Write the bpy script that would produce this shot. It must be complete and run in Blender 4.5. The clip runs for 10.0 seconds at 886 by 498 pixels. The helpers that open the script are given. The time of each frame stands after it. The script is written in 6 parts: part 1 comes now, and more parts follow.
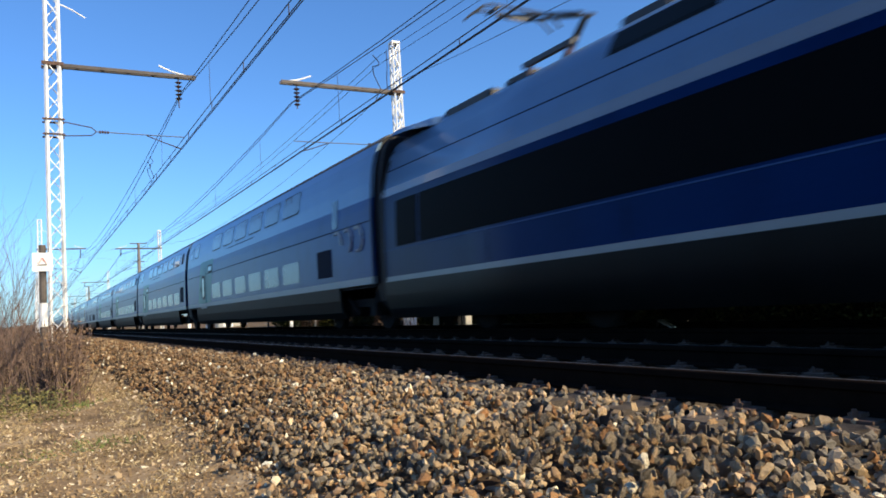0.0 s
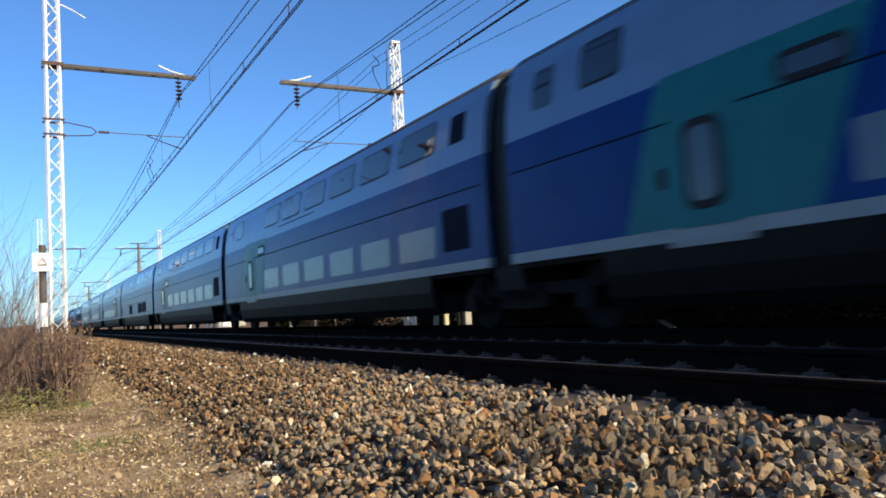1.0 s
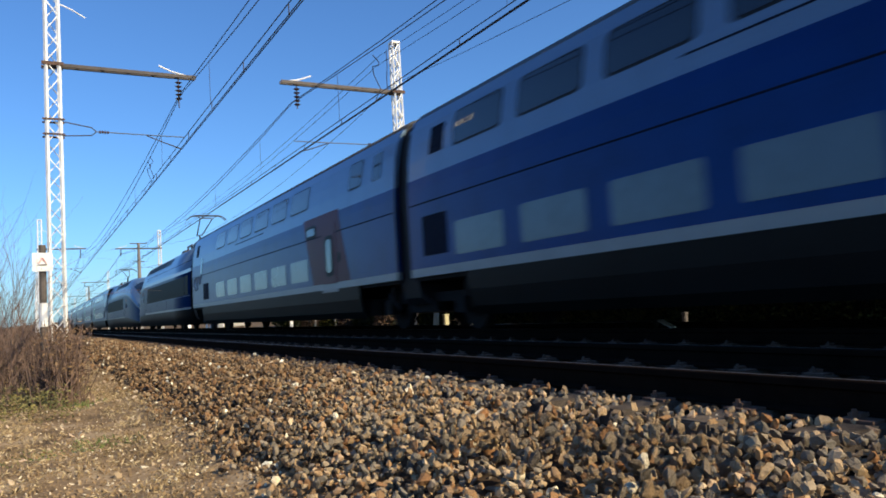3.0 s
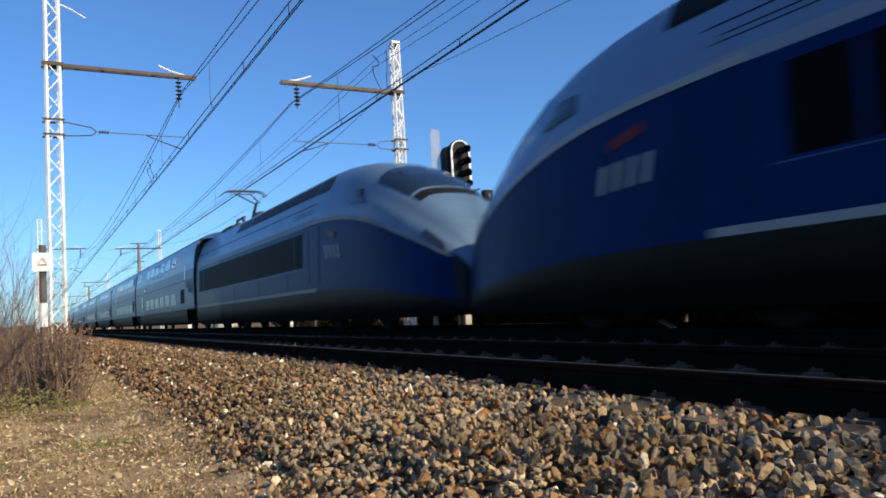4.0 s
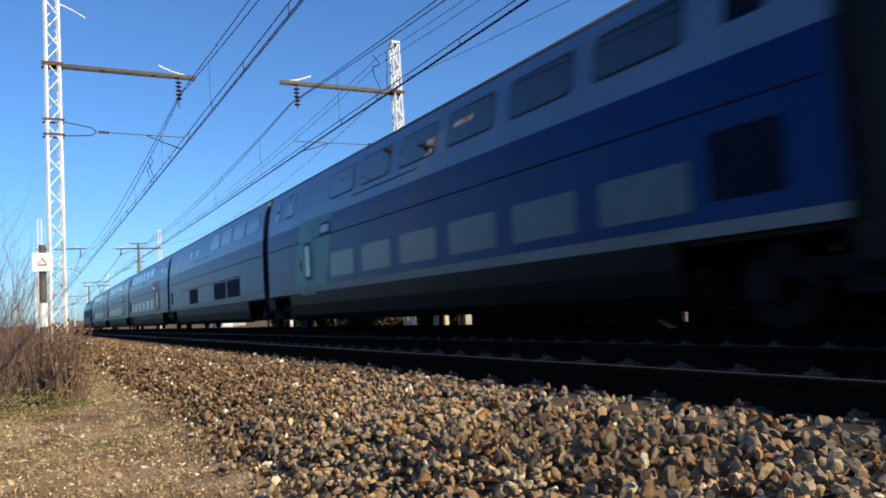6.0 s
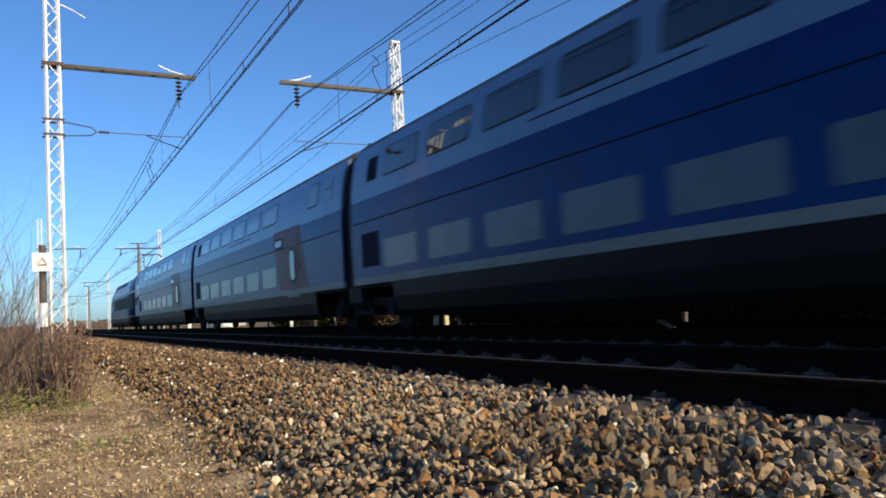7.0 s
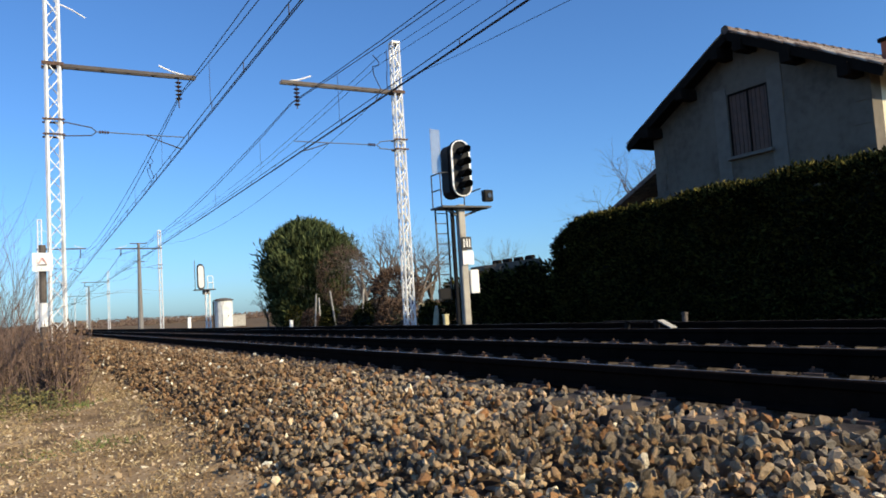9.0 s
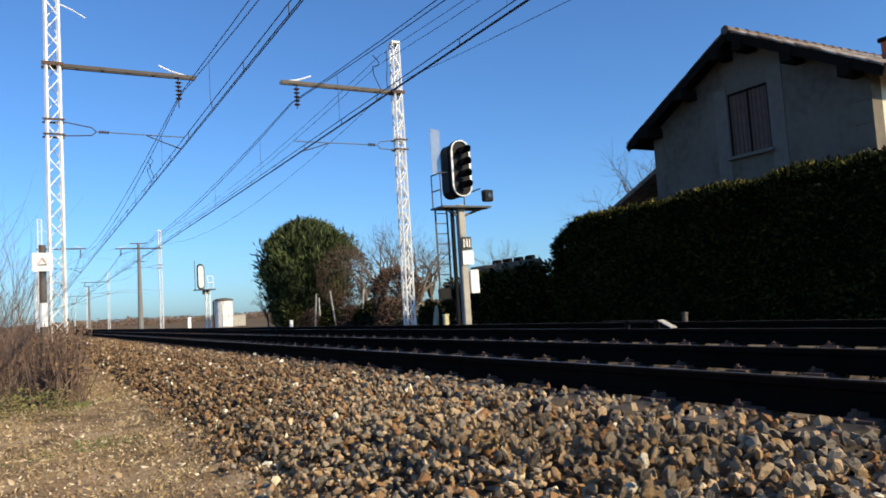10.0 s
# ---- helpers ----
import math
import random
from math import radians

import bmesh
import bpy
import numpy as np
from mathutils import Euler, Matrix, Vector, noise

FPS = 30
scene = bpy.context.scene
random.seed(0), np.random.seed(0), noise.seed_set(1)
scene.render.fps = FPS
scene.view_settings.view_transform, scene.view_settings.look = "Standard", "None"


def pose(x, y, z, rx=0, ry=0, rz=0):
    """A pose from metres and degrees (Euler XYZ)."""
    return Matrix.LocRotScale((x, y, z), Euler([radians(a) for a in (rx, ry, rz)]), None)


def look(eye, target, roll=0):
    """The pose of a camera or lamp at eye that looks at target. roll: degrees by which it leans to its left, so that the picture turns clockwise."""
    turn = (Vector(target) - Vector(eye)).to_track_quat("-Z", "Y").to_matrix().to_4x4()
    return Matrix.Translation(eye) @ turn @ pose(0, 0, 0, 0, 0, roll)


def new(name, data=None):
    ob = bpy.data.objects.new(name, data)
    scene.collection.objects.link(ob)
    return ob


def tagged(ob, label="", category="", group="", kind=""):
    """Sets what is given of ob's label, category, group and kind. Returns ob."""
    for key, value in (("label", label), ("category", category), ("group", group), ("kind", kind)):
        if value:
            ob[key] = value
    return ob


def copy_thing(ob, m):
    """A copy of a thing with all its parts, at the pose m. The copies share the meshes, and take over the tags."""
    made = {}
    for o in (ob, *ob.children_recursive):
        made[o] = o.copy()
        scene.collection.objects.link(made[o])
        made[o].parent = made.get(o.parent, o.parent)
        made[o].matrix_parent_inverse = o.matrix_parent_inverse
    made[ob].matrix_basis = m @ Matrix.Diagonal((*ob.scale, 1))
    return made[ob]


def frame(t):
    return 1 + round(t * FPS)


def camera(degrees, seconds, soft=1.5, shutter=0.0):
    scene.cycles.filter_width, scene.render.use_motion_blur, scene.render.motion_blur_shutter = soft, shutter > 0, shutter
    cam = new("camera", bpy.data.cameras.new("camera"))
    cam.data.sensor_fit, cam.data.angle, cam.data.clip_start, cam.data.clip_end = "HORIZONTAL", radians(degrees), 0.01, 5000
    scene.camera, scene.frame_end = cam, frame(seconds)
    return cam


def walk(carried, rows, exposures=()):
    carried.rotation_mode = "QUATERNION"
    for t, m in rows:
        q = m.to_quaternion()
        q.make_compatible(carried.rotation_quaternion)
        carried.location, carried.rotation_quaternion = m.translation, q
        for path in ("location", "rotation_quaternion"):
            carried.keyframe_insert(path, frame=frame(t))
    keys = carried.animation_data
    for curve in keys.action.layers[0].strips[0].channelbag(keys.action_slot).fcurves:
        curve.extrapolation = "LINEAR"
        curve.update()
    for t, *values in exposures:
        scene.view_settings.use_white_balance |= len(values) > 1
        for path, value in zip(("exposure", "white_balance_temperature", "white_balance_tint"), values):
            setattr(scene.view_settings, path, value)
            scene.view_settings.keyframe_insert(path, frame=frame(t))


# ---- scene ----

# ---------------------------------------------------------------- camera
cam = camera(61.96, 10.0, soft=1.75, shutter=0.15)
EYE = (0.0, 0.0, 0.47)
YAW, PITCH, ROLL = 29.17, 4.31, 3.57
CAM_POSE = pose(*EYE) @ pose(0, 0, 0, 0, 0, -YAW) @ pose(0, 0, 0, 90 + PITCH) @ pose(0, 0, 0, 0, 0, -ROLL)
walk(cam, [(0.0, CAM_POSE), (10.0, CAM_POSE)],
     exposures=[(0.0, 0.20), (1.0, 0.17), (1.6, 0.10), (2.4, 0.02), (4.0, 0.0), (10.0, 0.0)])

# ---------------------------------------------------------------- light
SUN_EL, SUN_OFF = 30.5, 27.0            # elevation; turn from the track's near end towards the right
sun_dir = Vector((math.sin(radians(SUN_OFF)) * math.cos(radians(SUN_EL)),
                  -math.cos(radians(SUN_OFF)) * math.cos(radians(SUN_EL)), math.sin(radians(SUN_EL))))
world = bpy.data.worlds.new("sky")
scene.world = world
world.use_nodes = True
wn = world.node_tree.nodes
wl = world.node_tree.links
sky = wn.new("ShaderNodeTexSky")
sky.sky_type, sky.sun_disc = "NISHITA", False
sky.sun_elevation = radians(SUN_EL)
sky.sun_rotation = math.atan2(sun_dir.x, sun_dir.y)
sky.altitude, sky.air_density, sky.dust_density, sky.ozone_density = 50, 1.0, 0.8, 5.0
clear = wn.new("ShaderNodeMix")              # the clear, deep blue of a dry winter day
clear.data_type, clear.blend_type = "RGBA", "MULTIPLY"
clear.inputs[0].default_value = 1.0
clear.inputs[7].default_value = (0.745, 1.065, 1.36, 1)
wl.new(sky.outputs[0], clear.inputs[6])
wl.new(clear.outputs[2], wn["Background"].inputs[0])
wn["Background"].inputs[1].default_value = 0.128
sun = new("sun", bpy.data.lights.new("sun", "SUN"))
sun.data.energy, sun.data.angle, sun.data.color = 6.7, radians(0.5), (1.0, 0.83, 0.56)
sun.matrix_basis = look(sun_dir * 50, (0, 0, 0))
scene.view_settings.exposure = 0.0

# ---------------------------------------------------------------- materials


def mat(name, colour, rough=0.6, metal=0.0, vary=0.15, scale=8.0, fine=60.0, bump=0.0, tint=None, coat=0.0,
        island=0.0, obrand=0.0, spec=0.5, sheen=None):
    """Principled material with a coarse and a fine noise in colour and relief."""
    m = bpy.data.materials.new(name)
    m.use_nodes = True
    n, l = m.node_tree.nodes, m.node_tree.links
    b = n["Principled BSDF"]
    b.inputs["Roughness"].default_value = rough
    b.inputs["Metallic"].default_value = metal
    b.inputs["Coat Weight"].default_value = coat
    b.inputs["Coat Roughness"].default_value = 0.08
    b.inputs["Specular IOR Level"].default_value = spec
    if sheen:                                   # colour of the paint's gloss
        b.inputs["Specular Tint"].default_value = (*sheen, 1)
        b.inputs["Coat Tint"].default_value = (*sheen, 1)
    co = n.new("ShaderNodeTexCoord")
    big, small = n.new("ShaderNodeTexNoise"), n.new("ShaderNodeTexNoise")
    big.inputs["Scale"].default_value, small.inputs["Scale"].default_value = scale, fine
    big.inputs["Detail"].default_value, small.inputs["Detail"].default_value = 5, 3
    for t in (big, small):
        l.new(co.outputs["Object"], t.inputs["Vector"])
    ramp = n.new("ShaderNodeValToRGB")
    dark = tuple(c * (1 - 2 * vary) for c in colour)
    other = tint or tuple(min(1, c * (1 + 1.2 * vary)) for c in colour)
    ramp.color_ramp.elements[0].position, ramp.color_ramp.elements[1].position = 0.3, 0.72
    ramp.color_ramp.elements[0].color, ramp.color_ramp.elements[1].color = (*dark, 1), (*other, 1)
    mid = ramp.color_ramp.elements.new(0.5)
    mid.color = (*colour, 1)
    mix = n.new("ShaderNodeMath")
    mix.operation = "MULTIPLY_ADD"
    l.new(small.outputs["Fac"], mix.inputs[0])
    mix.inputs[1].default_value = 0.35
    add = n.new("ShaderNodeMath")
    add.operation = "MULTIPLY"
    add.inputs[1].default_value = 0.65
    l.new(big.outputs["Fac"], add.inputs[0])
    l.new(add.outputs[0], mix.inputs[2])
    fac = mix.outputs[0]
    for kind, amount in (("island", island), ("object", obrand)):
        if amount:
            if kind == "island":
                src = n.new("ShaderNodeNewGeometry").outputs["Random Per Island"]
            else:
                src = n.new("ShaderNodeObjectInfo").outputs["Random"]
            sub = n.new("ShaderNodeMath")
            sub.operation = "SUBTRACT"
            sub.inputs[1].default_value = 0.5
            l.new(src, sub.inputs[0])
            k = n.new("ShaderNodeMath")
            k.operation = "MULTIPLY_ADD"
            k.inputs[1].default_value = amount
            l.new(sub.outputs[0], k.inputs[0])
            l.new(fac, k.inputs[2])
            fac = k.outputs[0]
    l.new(fac, ramp.inputs[0])
    l.new(ramp.outputs[0], b.inputs["Base Color"])
    if bump:
        bp = n.new("ShaderNodeBump")
        bp.inputs["Strength"].default_value = min(1, bump)
        bp.inputs["Distance"].default_value = 0.02
        l.new(mix.outputs[0], bp.inputs["Height"])
        l.new(bp.outputs[0], b.inputs["Normal"])
    return m


def stone_mat(name, stops, rough=0.85, gain=(1, 1, 1)):
    """Crushed rock: each stone takes a colour of its own from the stops."""
    stops = [(at, tuple(a * g for a, g in zip(c, gain))) for at, c in stops]
    m = mat(name, (0.3, 0.27, 0.23), rough, vary=0.34, scale=22, fine=120, bump=0.9, spec=0.12)
    n, l = m.node_tree.nodes, m.node_tree.links
    geo = n.new("ShaderNodeNewGeometry")
    info = n.new("ShaderNodeObjectInfo")
    add = n.new("ShaderNodeMath")
    add.operation = "ADD"
    l.new(geo.outputs["Random Per Island"], add.inputs[0])
    l.new(info.outputs["Random"], add.inputs[1])
    fr = n.new("ShaderNodeMath")
    fr.operation = "FRACT"
    l.new(add.outputs[0], fr.inputs[0])
    ramp = n.new("ShaderNodeValToRGB")
    ramp.color_ramp.interpolation = "LINEAR"
    els = ramp.color_ramp.elements
    els[0].position, els[0].color = stops[0][0], (*stops[0][1], 1)
    els[1].position, els[1].color = stops[-1][0], (*stops[-1][1], 1)
    for pos, c in stops[1:-1]:
        e = els.new(pos)
        e.color = (*c, 1)
    l.new(fr.outputs[0], ramp.inputs[0])
    b = n["Principled BSDF"]
    old = b.inputs["Base Color"].links[0].from_socket
    mx = n.new("ShaderNodeMix")
    mx.data_type, mx.blend_type = "RGBA", "OVERLAY"
    mx.inputs[0].default_value = 0.55
    l.new(ramp.outputs[0], mx.inputs[6])
    l.new(old, mx.inputs[7])
    l.new(mx.outputs[2], b.inputs["Base Color"])
    return m


def glass_mat(name, colour, rough=0.03, spec=0.55, coat=0.15):
    """Tinted train glazing: dark behind, mirror-like in front."""
    return mat(name, colour, rough, vary=0.1, scale=1.5, fine=6, spec=spec, coat=coat)


M = dict(
    silver=mat("silver_paint", (0.138, 0.208, 0.295), 0.32, 0.1, 0.06, 1.3, 25, spec=0.25, coat=0.35, sheen=(0.55, 0.78, 1.0)),
    blue=mat("blue_paint", (0.0025, 0.032, 0.150), 0.30, 0.0, 0.12, 1.3, 25, spec=0.12, coat=0.08, sheen=(0.25, 0.5, 1.0)),
    # darker copies of the body colours, used on the second set
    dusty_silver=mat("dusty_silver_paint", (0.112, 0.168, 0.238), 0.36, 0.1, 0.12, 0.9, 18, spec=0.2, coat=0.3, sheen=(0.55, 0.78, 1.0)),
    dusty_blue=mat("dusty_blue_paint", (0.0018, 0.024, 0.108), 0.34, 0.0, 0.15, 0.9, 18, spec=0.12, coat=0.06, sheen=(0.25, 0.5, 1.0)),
    engine_blue=mat("power_car_blue_paint", (0.0014, 0.0175, 0.080), 0.36, 0.0, 0.14, 0.9, 18, spec=0.05, sheen=(0.25, 0.5, 1.0)),
    line_blue=mat("light_blue_line", (0.03, 0.075, 0.19), 0.4, 0.0, 0.08, 2, 25, spec=0.1),
    teal=mat("teal_paint", (0.005, 0.135, 0.15), 0.36, 0.0, 0.08, 1.3, 25, spec=0.12, coat=0.08),
    red=mat("red_paint", (0.105, 0.016, 0.032), 0.36, 0.0, 0.08, 1.3, 25, spec=0.05, coat=0.03),
    pale_silver=mat("pale_silver_paint", (0.18, 0.21, 0.25), 0.35, 0.1, 0.06, 1.3, 25, spec=0.2, coat=0.5),
    stripe=mat("pale_stripe_paint", (0.22, 0.24, 0.245), 0.4, 0.0, 0.08, 2, 25),
    # skirt colour set near black, far below the other body paints
    skirt=mat("near_black_skirt_paint", (0.0058, 0.0066, 0.0066), 0.45, 0.0, 0.25, 1.6, 20, spec=0.10),
    roof=mat("roof_grey", (0.03, 0.032, 0.037), 0.6, 0.0, 0.2, 2, 20),
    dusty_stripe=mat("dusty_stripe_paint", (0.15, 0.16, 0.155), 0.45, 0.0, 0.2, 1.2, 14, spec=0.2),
    mark=mat("white_mark_paint", (0.27, 0.28, 0.30), 0.4, 0.0, 0.08, 4, 30),
    black=mat("black_rubber", (0.006, 0.006, 0.008), 0.6, 0.0, 0.2, 4, 30, bump=0.1, spec=0.25),
    # near-black steel for running gear and underframes
    under=mat("near_black_steel", (0.011, 0.009, 0.008), 0.85, 0.0, 0.3, 5, 40, bump=0.2, spec=0.2),
    void=mat("black_glazed_panel", (0.003, 0.0032, 0.0036), 0.5, 0.0, 0.1, 2, 20, spec=0.02),
    glass=glass_mat("dark_glass", (0.010, 0.018, 0.032)),
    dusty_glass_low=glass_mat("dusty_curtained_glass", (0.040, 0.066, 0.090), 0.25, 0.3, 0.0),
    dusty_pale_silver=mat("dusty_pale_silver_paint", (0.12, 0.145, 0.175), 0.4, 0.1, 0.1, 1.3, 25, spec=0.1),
    # lower panes: pale base colour carries part of the reflected sky
    glass_low=glass_mat("sky_pale_glass", (0.060, 0.098, 0.138), 0.2, 0.45, 0.05),
    seam=mat("panel_seam", (0.007, 0.011, 0.026), 0.7, vary=0.1, spec=0.05),
    white=mat("white_enamel", (0.8, 0.8, 0.78), 0.4, 0.0, 0.06, 6, 40),
    galv=mat("galvanised_steel", (0.84, 0.84, 0.82), 0.5, 0.15, 0.12, 3, 50),
    rust=mat("rusty_steel", (0.095, 0.055, 0.038), 0.8, 0.2, 0.3, 12, 90, bump=0.3),
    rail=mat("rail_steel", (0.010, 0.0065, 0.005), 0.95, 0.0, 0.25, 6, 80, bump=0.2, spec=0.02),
    rail_top=mat("polished_rail", (0.20, 0.20, 0.20), 0.4, 0.8, 0.1, 3, 60),
    wood=mat("sleeper_wood", (0.085, 0.07, 0.058), 0.9, 0.0, 0.3, 9, 90, bump=0.5, spec=0.1, obrand=0.25),
    copper=mat("overhead_wire", (0.035, 0.03, 0.03), 0.55, 0.5, 0.1, 4, 40),
    arm=mat("weathered_arm_steel", (0.05, 0.042, 0.04), 0.6, 0.3, 0.25, 5, 40),
    insul=mat("glazed_insulator", (0.09, 0.05, 0.04), 0.2, 0.0, 0.1, 5, 40, coat=0.5),
    concrete=mat("pale_concrete", (0.36, 0.34, 0.30), 0.85, 0.0, 0.15, 5, 60, bump=0.25),
    grey_paint=mat("dark_grey_paint", (0.035, 0.037, 0.04), 0.5, 0.0, 0.15, 5, 40),
    sigblack=mat("signal_black", (0.012, 0.012, 0.013), 0.55, 0.0, 0.15, 5, 40, spec=0.12),
    lens=mat("unlit_lens", (0.02, 0.018, 0.018), 0.08, 0.0, 0.05, 5, 40, coat=1.0),
    mesh=mat("panel_metal", (0.16, 0.18, 0.2), 0.45, 0.5, 0.1, 5, 40),
    redsign=mat("red_print", (0.6, 0.06, 0.02), 0.5, vary=0.06),
    blackprint=mat("black_print", (0.02, 0.02, 0.02), 0.5, vary=0.06),
    # stained render, also darkened to carry the shade on the gable
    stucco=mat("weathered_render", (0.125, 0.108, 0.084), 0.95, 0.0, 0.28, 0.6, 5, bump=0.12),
    limestone=mat("stone_dressing", (0.15, 0.136, 0.113), 0.9, 0.0, 0.12, 4, 50, bump=0.3),
    shutter=mat("brown_shutter_paint", (0.085, 0.042, 0.026), 0.65, 0.0, 0.2, 5, 50, bump=0.2),
    beam=mat("dark_timber", (0.012, 0.0095, 0.0075), 0.9, 0.0, 0.25, 5, 60, bump=0.3, spec=0.08),
    tile=mat("clay_roof_tile", (0.20, 0.14, 0.105), 0.9, 0.0, 0.3, 6, 50, bump=0.3, tint=(0.36, 0.32, 0.27), obrand=0.6),
    brick=mat("chimney_brick", (0.28, 0.11, 0.07), 0.85, 0.0, 0.2, 6, 50, bump=0.3, obrand=0.3),
    # leaf colour near black for the shaded face; the sunlit top has a paler copy
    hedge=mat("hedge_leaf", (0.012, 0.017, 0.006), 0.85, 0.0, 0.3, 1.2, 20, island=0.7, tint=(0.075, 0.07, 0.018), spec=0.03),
    hedge_lit_top=mat("hedge_sunlit_top_leaf", (0.12, 0.115, 0.03), 0.8, 0.0, 0.3, 1.2, 20, island=0.8, tint=(0.30, 0.24, 0.07), spec=0.05),
    conifer=mat("conifer_leaf", (0.050, 0.070, 0.030), 0.75, 0.0, 0.32, 0.8, 20, island=0.6, tint=(0.11, 0.13, 0.05), spec=0.06),
    rusty_leaf=mat("dry_red_leaf", (0.075, 0.042, 0.024), 0.75, 0.0, 0.25, 1.5, 20, island=0.6),
    # near-black fill for plant cores, standing in for shade deep among the leaves
    core=mat("shaded_inner_foliage", (0.012, 0.016, 0.008), 0.9, 0.0, 0.3, 3, 20),
    bark=mat("grey_bark", (0.13, 0.105, 0.085), 0.9, 0.0, 0.25, 8, 60, bump=0.4),
    twig=mat("dry_stem", (0.135, 0.088, 0.066), 0.88, 0.0, 0.25, 4, 40, island=0.7),
    dryleaf=mat("dry_bramble_leaf", (0.15, 0.085, 0.055), 0.85, 0.0, 0.35, 1.2, 40, island=0.9, tint=(0.22, 0.14, 0.07)),
    weed=mat("olive_weed_leaf", (0.13, 0.125, 0.04), 0.85, 0.0, 0.3, 1.2, 40, island=0.8, tint=(0.21, 0.18, 0.06)),
    straw=mat("straw_grass", (0.36, 0.26, 0.13), 0.9, 0.0, 0.25, 2, 30, island=0.7, tint=(0.44, 0.35, 0.2)),
    green_grass=mat("green_grass", (0.10, 0.14, 0.035), 0.8, 0.0, 0.25, 2, 30, island=0.6),
    earth=mat("sandy_earth", (0.235, 0.162, 0.092), 0.95, 0.0, 0.36, 2.0, 22, bump=1.0, tint=(0.48, 0.37, 0.23), spec=0.1),
    field=mat("winter_field", (0.14, 0.098, 0.062), 0.95, 0.0, 0.3, 0.02, 0.6, bump=0.2, tint=(0.14, 0.13, 0.05), spec=0.05),
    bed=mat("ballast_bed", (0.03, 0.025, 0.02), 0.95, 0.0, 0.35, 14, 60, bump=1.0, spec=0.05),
    shoulder=mat("shoulder_grit", (0.075, 0.052, 0.034), 0.95, 0.0, 0.35, 14, 60, bump=1.0, spec=0.05),
    far_wood=mat("far_wood", (0.175, 0.115, 0.085), 0.95, 0.0, 0.22, 0.05, 0.5, tint=(0.16, 0.13, 0.09), island=0.4),
    ballast=stone_mat("ballast_rock", [(0.0, (0.40, 0.325, 0.235)), (0.16, (0.27, 0.245, 0.205)), (0.30, (0.17, 0.145, 0.12)), (0.42, (0.48, 0.335, 0.19)),
                                       (0.56, (0.35, 0.18, 0.085)), (0.66, (0.35, 0.31, 0.255)), (0.80, (0.51, 0.375, 0.225)), (0.94, (0.57, 0.45, 0.30)),
                                       (0.978, (0.60, 0.49, 0.34)), (0.988, (0.86, 0.79, 0.67))], gain=(0.97, 0.96, 0.93)),
    old_ballast=stone_mat("rust_stained_rock", [(0.0, (0.26, 0.165, 0.095)), (0.2, (0.17, 0.12, 0.08)), (0.38, (0.11, 0.08, 0.06)), (0.52, (0.34, 0.22, 0.125)),
                                               (0.68, (0.25, 0.135, 0.068)), (0.84, (0.40, 0.28, 0.17)), (0.975, (0.44, 0.33, 0.21)), (0.988, (0.86, 0.79, 0.67))], gain=(1.02, 1.06, 1.08)),
    pale_stone=stone_mat("pale_path_stone", [(0.0, (0.42, 0.33, 0.22)), (0.5, (0.52, 0.43, 0.31)), (1.0, (0.68, 0.60, 0.48))]),
    gravel=stone_mat("sandy_gravel", [(0.0, (0.30, 0.21, 0.12)), (0.3, (0.38, 0.28, 0.17)), (0.6, (0.22, 0.16, 0.10)), (0.88, (0.42, 0.33, 0.22)), (0.95, (0.75, 0.68, 0.56))]),
    dark_ballast=stone_mat("dark_ballast_rock", [(0.0, (0.024, 0.02, 0.017)), (0.5, (0.036, 0.026, 0.02)), (1.0, (0.018, 0.016, 0.015))]),
    grey_wood=mat("weathered_grey_wood", (0.10, 0.085, 0.075), 0.9, 0.0, 0.25, 8, 60, bump=0.3),
    sheet=mat("pale_sheeting", (0.62, 0.63, 0.62), 0.6, 0.0, 0.12, 3, 30),
    yellow=mat("pale_yellow_paint", (0.5, 0.46, 0.28), 0.6, vary=0.1),
    pole_grey=mat("weathered_pole_concrete", (0.19, 0.18, 0.17), 0.9, 0.0, 0.15, 3, 40, bump=0.2),
    # far paler than the gable render: sunlight put into the side walls' colour
    cream=mat("sunlit_cream_render", (0.62, 0.57, 0.42), 0.85, 0.0, 0.1, 2, 30, bump=0.2),
    old_cloth=mat("weathered_cream_sheet", (0.42, 0.37, 0.25), 0.8, 0.0, 0.2, 4, 30),
)

M["clear_screen"] = mat("clear_plastic", (0.35, 0.38, 0.40), 0.3, vary=0.1)
M["clear_screen"].node_tree.nodes["Principled BSDF"].inputs["Alpha"].default_value = 0.35

# ---------------------------------------------------------------- mesh helpers


def thing(name, m, label, category, group=""):
    ob = new(name)
    ob.matrix_basis = m
    ob.empty_display_size = 0.2
    return tagged(ob, label, category, group)


def part(name, bm, material, parent=None, label="", smooth=False):
    """Links a bmesh (or a mesh) as one mesh object under a thing or a part."""
    if isinstance(bm, bmesh.types.BMesh):
        me = bpy.data.meshes.new(name)
        bm.to_mesh(me)
        bm.free()
    else:
        me = bm
    if material is not None and not me.materials:
        for x in (material if isinstance(material, (list, tuple)) else [material]):
            me.materials.append(x)
    if smooth:
        me.polygons.foreach_set("use_smooth", [True] * len(me.polygons))
    ob = new(name, me)
    ob.parent = parent
    if label:
        tagged(ob, label)
    return ob


def box(bm, c, s, m=None):
    """A box with centre c and full size s, turned by m."""
    t = Matrix.Translation(c) @ (m or Matrix()) @ Matrix.Diagonal((*s, 1))
    return bmesh.ops.create_cube(bm, size=1, matrix=t)["verts"]


